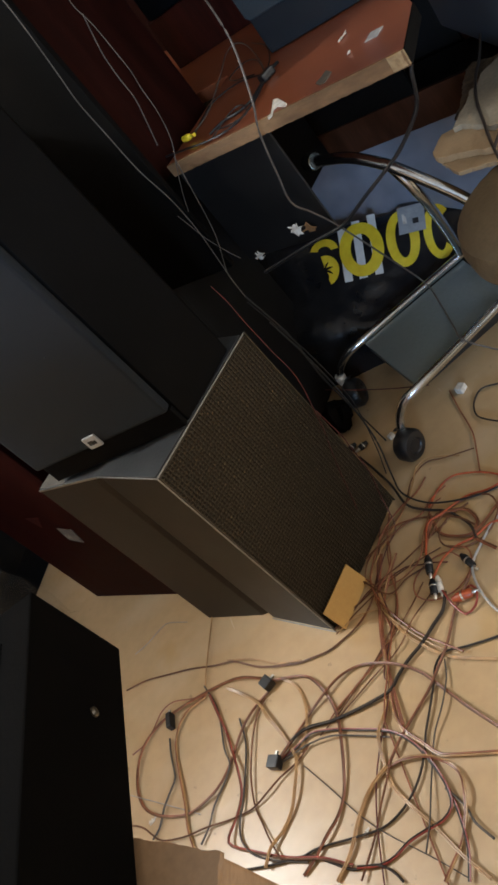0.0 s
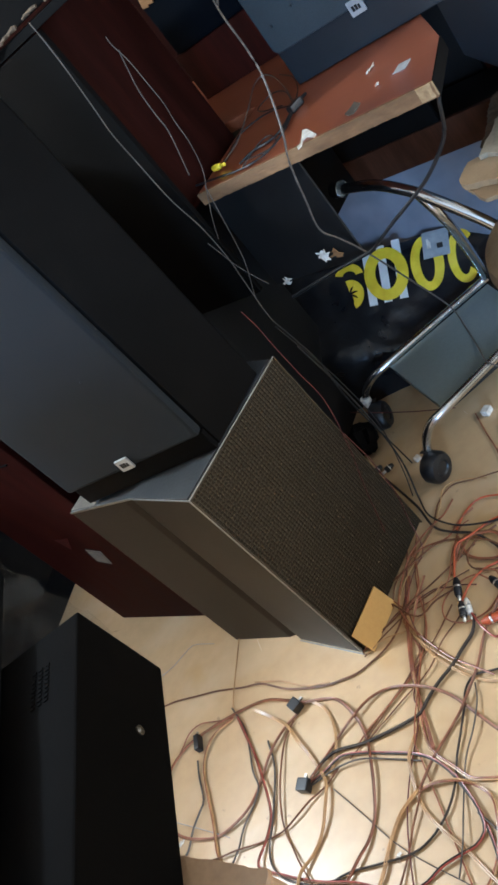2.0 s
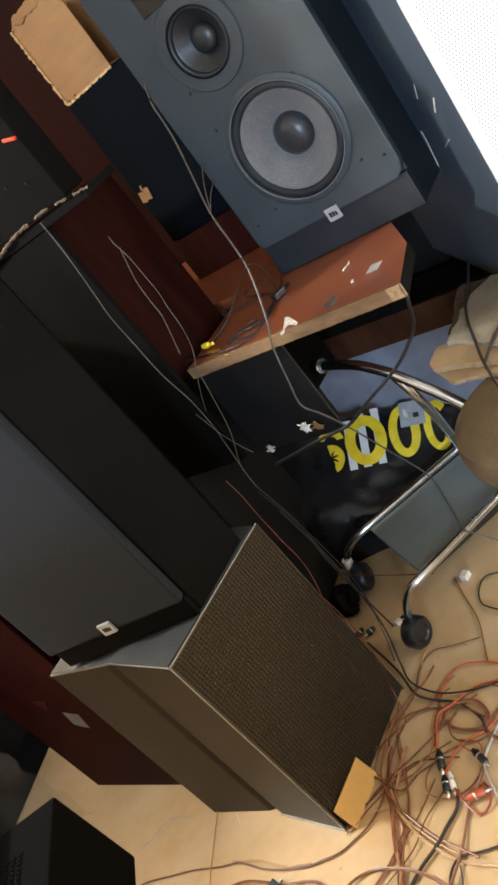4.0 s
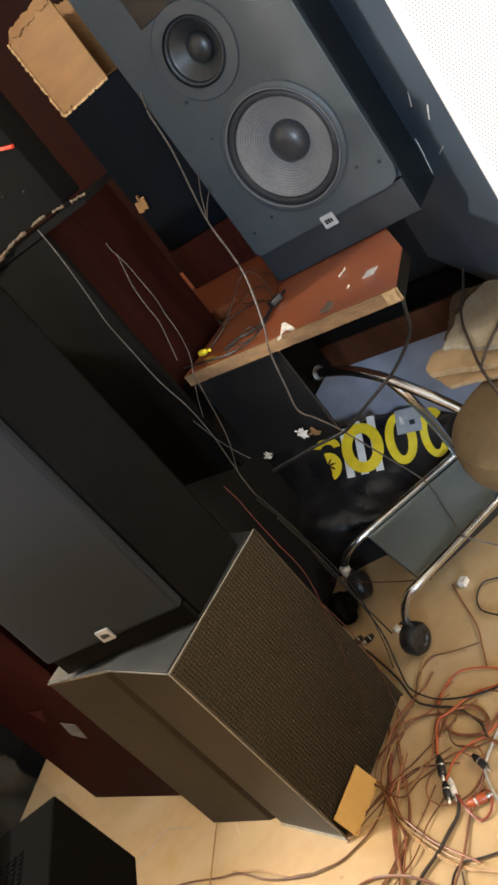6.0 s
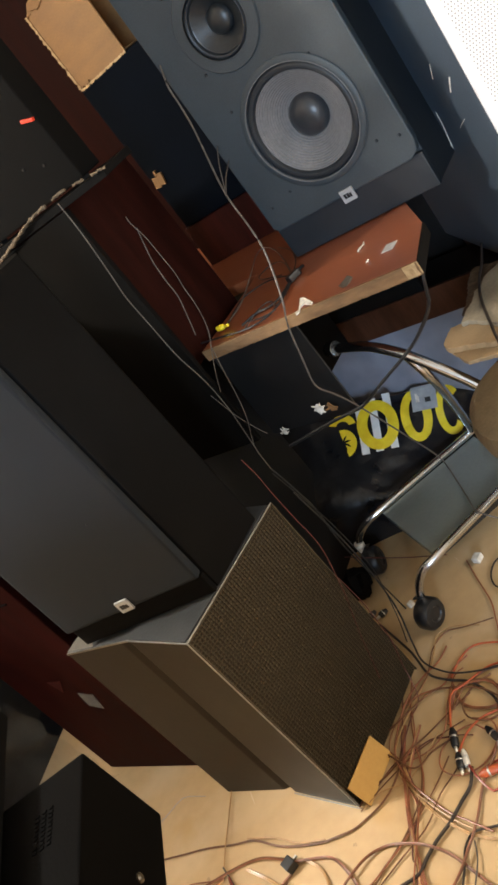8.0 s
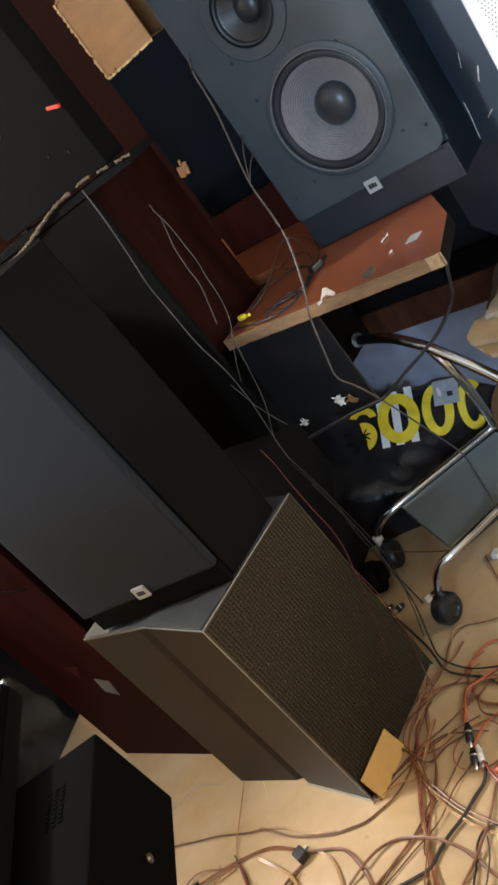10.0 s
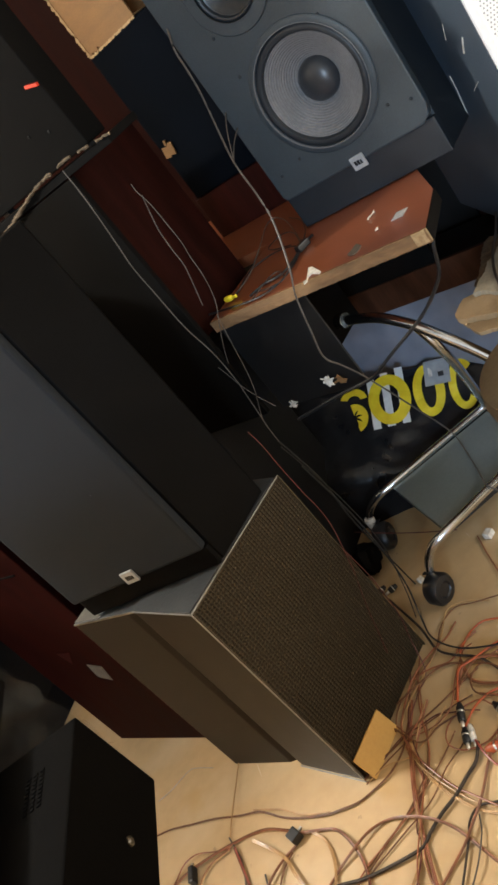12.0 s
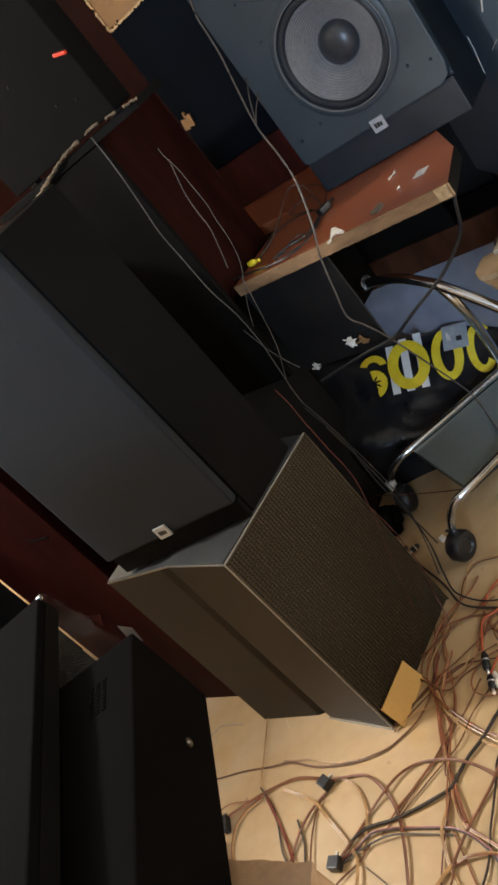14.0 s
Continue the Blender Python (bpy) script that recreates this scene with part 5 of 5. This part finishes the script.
wire("thin dark red wire hanging down the mesh front", DULLRED, 0.0014, [(-0.154, 1.783, 0.398), (-0.151, 1.786, 0.344), (-0.148, 1.787, 0.28), (-0.15, 1.786, 0.252), (-0.156, 1.781, 0.147), (-0.176, 1.767, 0.068), (-0.2, 1.7, 0.008), (-0.25, 1.66, 0.008), (-0.31, 1.6, 0.008), (-0.35, 1.53, 0.008)])
wire("thin red wire across the floor to the trolley", DULLRED, 0.0016, [(-0.11, 2.271, 0.1), (-0.038, 2.131, 0.12), (0.035, 1.999, 0.14), (0.11, 1.877, 0.16)])
# wires lying on the desk
wire("thin grey wire arching over the desk top", GREYCABLE, 0.0016, [(0.054, 2.133, 0.992), (0.119, 2.177, 0.996), (0.204, 2.291, 1.01), (0.261, 2.379, 1.02), (0.297, 2.394, 1.02), (0.308, 2.336, 1.01), (0.291, 2.215, 0.998), (0.266, 2.103, 0.992)], "wires on the desk")
wire("loose thin dark wire lying on the desk top", RUBBER, 0.0018, [(0.052, 2.122, 0.991), (0.127, 2.207, 0.994), (0.176, 2.202, 0.996), (0.211, 2.18, 0.996), (0.238, 2.144, 0.994), (0.258, 2.093, 0.991)], "wires on the desk")
wire("loose thin dark wire lying on the desk top", RUBBER, 0.0026, [(-0.03, 2.153, 0.991), (0.016, 2.075, 0.992), (0.055, 2.008, 0.992), (0.098, 1.958, 0.993), (0.144, 1.949, 0.994), (0.198, 1.99, 0.993), (0.253, 2.068, 0.991)], "wires on the desk")
wire("loose thin dark wire lying on the desk top", RUBBER, 0.0034, [(0.073, 2.03, 0.992), (0.118, 2.029, 0.993), (0.152, 2.0, 0.993), (0.186, 1.996, 0.994), (0.234, 2.046, 0.992)], "wires on the desk")
wire("loose thin dark wire lying on the desk top", RUBBER, 0.0017, [(0.072, 2.001, 0.991), (0.137, 2.033, 0.996), (0.164, 2.003, 1.0), (0.154, 1.942, 0.996), (0.121, 1.969, 0.993), (0.093, 2.019, 0.991)], "wires on the desk")
wire("loose thin dark wire lying on the desk top", RUBBER, 0.0016, [(0.264, 2.1, 0.991), (0.285, 2.21, 0.996), (0.268, 2.275, 0.998), (0.217, 2.269, 0.996), (0.218, 2.231, 0.992), (0.25, 2.153, 0.991)], "wires on the desk")
wire("loose thin dark wire lying on the desk top", RUBBER, 0.0016, [(0.265, 2.091, 0.991), (0.301, 2.144, 0.998), (0.328, 2.249, 1.0), (0.332, 2.386, 0.994)], "wires on the desk")

# ---- plugs and scraps ----
yp = thing("yellow_plug", "yellow plug on a thin wire on the desk", "plug", 0.035, 2.118, 0.9985, 35)
part("body", moved(lathe([(0, -0.016), (0.007, -0.014), (0.0085, 0.0), (0.007, 0.010), (0.004, 0.014), (0, 0.015)], 16), pose(0, 0, 0)), YELLOW, yp, "", True)
part("tip", moved(lathe([(0.004, 0), (0.0045, 0.012), (0, 0.014)], 12), pose(0, -0.016, 0)), YELLOW, yp, "", True)


def scrap(label, x, y, z, az, w, h, seed, rx=0.0, m=PAPER):
    rng = random.Random(seed)
    bm = bmesh.new()
    v = [bm.verts.new((w * (0.36 + 0.26 * rng.uniform(-1, 1)) * math.cos(a), h * (0.40 + 0.28 * rng.uniform(-1, 1)) * math.sin(a), 0.003 * rng.uniform(0, 1))) for a in [0.37 * k for k in range(17)]]
    f = bm.faces.new(v)
    r = bmesh.ops.extrude_face_region(bm, geom=[f])
    for g in r["geom"]:
        if isinstance(g, bmesh.types.BMVert):
            g.co.z += 0.0015
    bmesh.ops.triangulate(bm, faces=bm.faces[:])
    return solid("paper_scrap", bm, m, label, "paper", m=pose(x, y, z, rx, 0, az), group="paper scraps")


solid("paper_scrap", prism([(0.017, 0.055), (0.024, 0.04), (0.021, -0.028), (0.013, -0.035), (0.007, 0.001), (-0.004, 0.001), (-0.016, -0.022), (-0.026, -0.023), (-0.022, -0.005), (-0.012, -0.005), (0.002, 0.022)], 0, 0.0016), PAPER, "white key-shaped paper scrap on the desk top", "paper", m=pose(0.193, 1.853, 0.9868), group="paper scraps")
solid("paper_scrap", prism([(0.018, 0.027), (0.018, -0.004), (0.006, -0.015), (-0.009, -0.024), (-0.017, -0.011), (-0.016, 0.01), (-0.001, 0.014)], 0, 0.0016), STICKER, "crumpled pale tag on the desk top", "paper", m=pose(0.292, 1.784, 0.9868), group="paper scraps")
solid("desk_sticker", box(-0.017, 0.017, -0.015, 0.015, 0, 0.0012, 0.0004), BADGE, "small grey square sticker on the desk top", "sticker", m=pose(0.414, 1.774, 0.987, 0, 0, 38))
_k = thing("black_plug", "dull black plug among the wires on the desk", "plug", 0.258, 2.057, 0.988, 20)
part("body", box(-0.022, 0.018, -0.011, 0.011, 0, 0.018, 0.004), RUBBER, _k)
part("strain_relief", tube([(0.017, 0, 0.009), (0.032, 0.004, 0.008), (0.045, 0.012, 0.005)], 0.004, 8), RUBBER, _k, "", True)
scrap("thin white scrap on the desk top", 0.40, 1.90, 0.9875, 35, 0.045, 0.008, 4)
scrap("tiny white crumb on the desk top", 0.36, 1.79, 0.9875, 0, 0.010, 0.010, 5)
scrap("torn white paper stuck on the black drawer", 0.094, 1.988, 0.702, -46, 0.045, 0.036, 6, 88)
scrap("torn tan paper stuck on the black drawer", 0.118, 1.965, 0.69, -46, 0.05, 0.03, 7, 88, CARD)
scrap("torn white paper stuck on the black drawer", -0.008, 2.093, 0.665, -46, 0.04, 0.026, 8, 88)
solid("white_cube", box(-0.014, 0.014, -0.012, 0.012, 0, 0.02, 0.003), PAPER, "small white plastic block on the floor", "block", m=pose(0.186, 1.962, 0.0, 0, 0, 30))
solid("white_cube", box(-0.010, 0.010, -0.008, 0.008, 0, 0.014, 0.003), PAPER, "small white plastic block on the floor", "block", m=pose(-0.05, 2.0, 0.0, 0, 0, 10))
scrap("white crumb on the floor", -1.13, 1.44, 0.001, 20, 0.03, 0.02, 9)
scrap("white crumb on the floor", -0.62, 1.08, 0.001, 50, 0.02, 0.02, 10)


def plug(label, x, y, az, body, length=0.05, r=0.009, tip=ALU):
    p = thing("jack_plug", label, "plug", x, y, r + 0.002, az, "plugs")
    part("barrel", moved(lathe([(0, 0), (r * 0.55, 0), (r * 0.8, 0.008), (r, 0.012), (r, length - 0.006), (r * 0.8, length), (0, length)], 16), pose(0, 0, 0)), body, p, "", True)
    part("ring", moved(lathe([(r * 1.02, length * 0.45), (r * 1.06, length * 0.47), (r * 1.06, length * 0.53), (r * 1.02, length * 0.55)], 16), Matrix()), ALU, p, "bright ring", True)
    part("tip", moved(lathe([(r * 0.45, length), (r * 0.45, length + 0.012), (r * 0.2, length + 0.016), (0, length + 0.016)], 12), Matrix()), tip, p, "bright tip", True)


plug("black plug with bright rings on the floor", -0.179, 1.548, -23, RUBBER, 0.052, 0.010)
plug("black plug with bright rings on the floor", -0.204, 1.482, -21, RUBBER, 0.042, 0.010)
plug("white plug lying by the black ones", -0.190, 1.482, -17, PAPER, 0.045, 0.008)
plug("orange plug on a red cable", -0.194, 1.398, 69, ORANGE, 0.05, 0.011)
plug("black plug lying by the coiled cables", -0.113, 1.487, 7, RUBBER, 0.05, 0.009)
plug("black plug with a bright end near the trolley", -0.145, 2.075, -75, RUBBER, 0.03, 0.010)
plug("black plug with a bright end near the trolley", -0.115, 2.045, -85, RUBBER, 0.03, 0.010)
for x, y, a, lb in ((-0.70, 1.55, 20, "black plug block on a speaker cable"), (-0.755, 1.345, 55, "black plug block on a speaker cable"), (-1.005, 1.66, 80, "slim black plug on a tan cable")):
    t = thing("plug_block", lb, "plug", x, y, 0.002, a, "plugs")
    w = 0.030 if a < 70 else 0.045
    part("body", box(-w / 2, w / 2, -0.016 if a < 70 else -0.008, 0.016 if a < 70 else 0.008, 0, 0.024, 0.003), RUBBER, t)
    part("pin", box(w / 2, w / 2 + 0.012, -0.003, 0.003, 0.008, 0.014), ALU, t)
bm = lathe([(0, -0.05), (0.018, -0.045), (0.03, -0.035), (0.045, -0.012), (0.048, 0.005), (0.04, 0.03), (0.025, 0.048), (0, 0.06)], 22)
for v in bm.verts:
    v.co *= 1 + 0.45 * noise.noise(v.co * 38) + 0.2 * noise.noise(v.co * 95)
solid("black_clump", moved(bm, pose(-0.13, 2.20, 0.042, 20, 40, 0)), BLACK, "crumpled black rubber lump by the castor", "rubber", smooth=True)
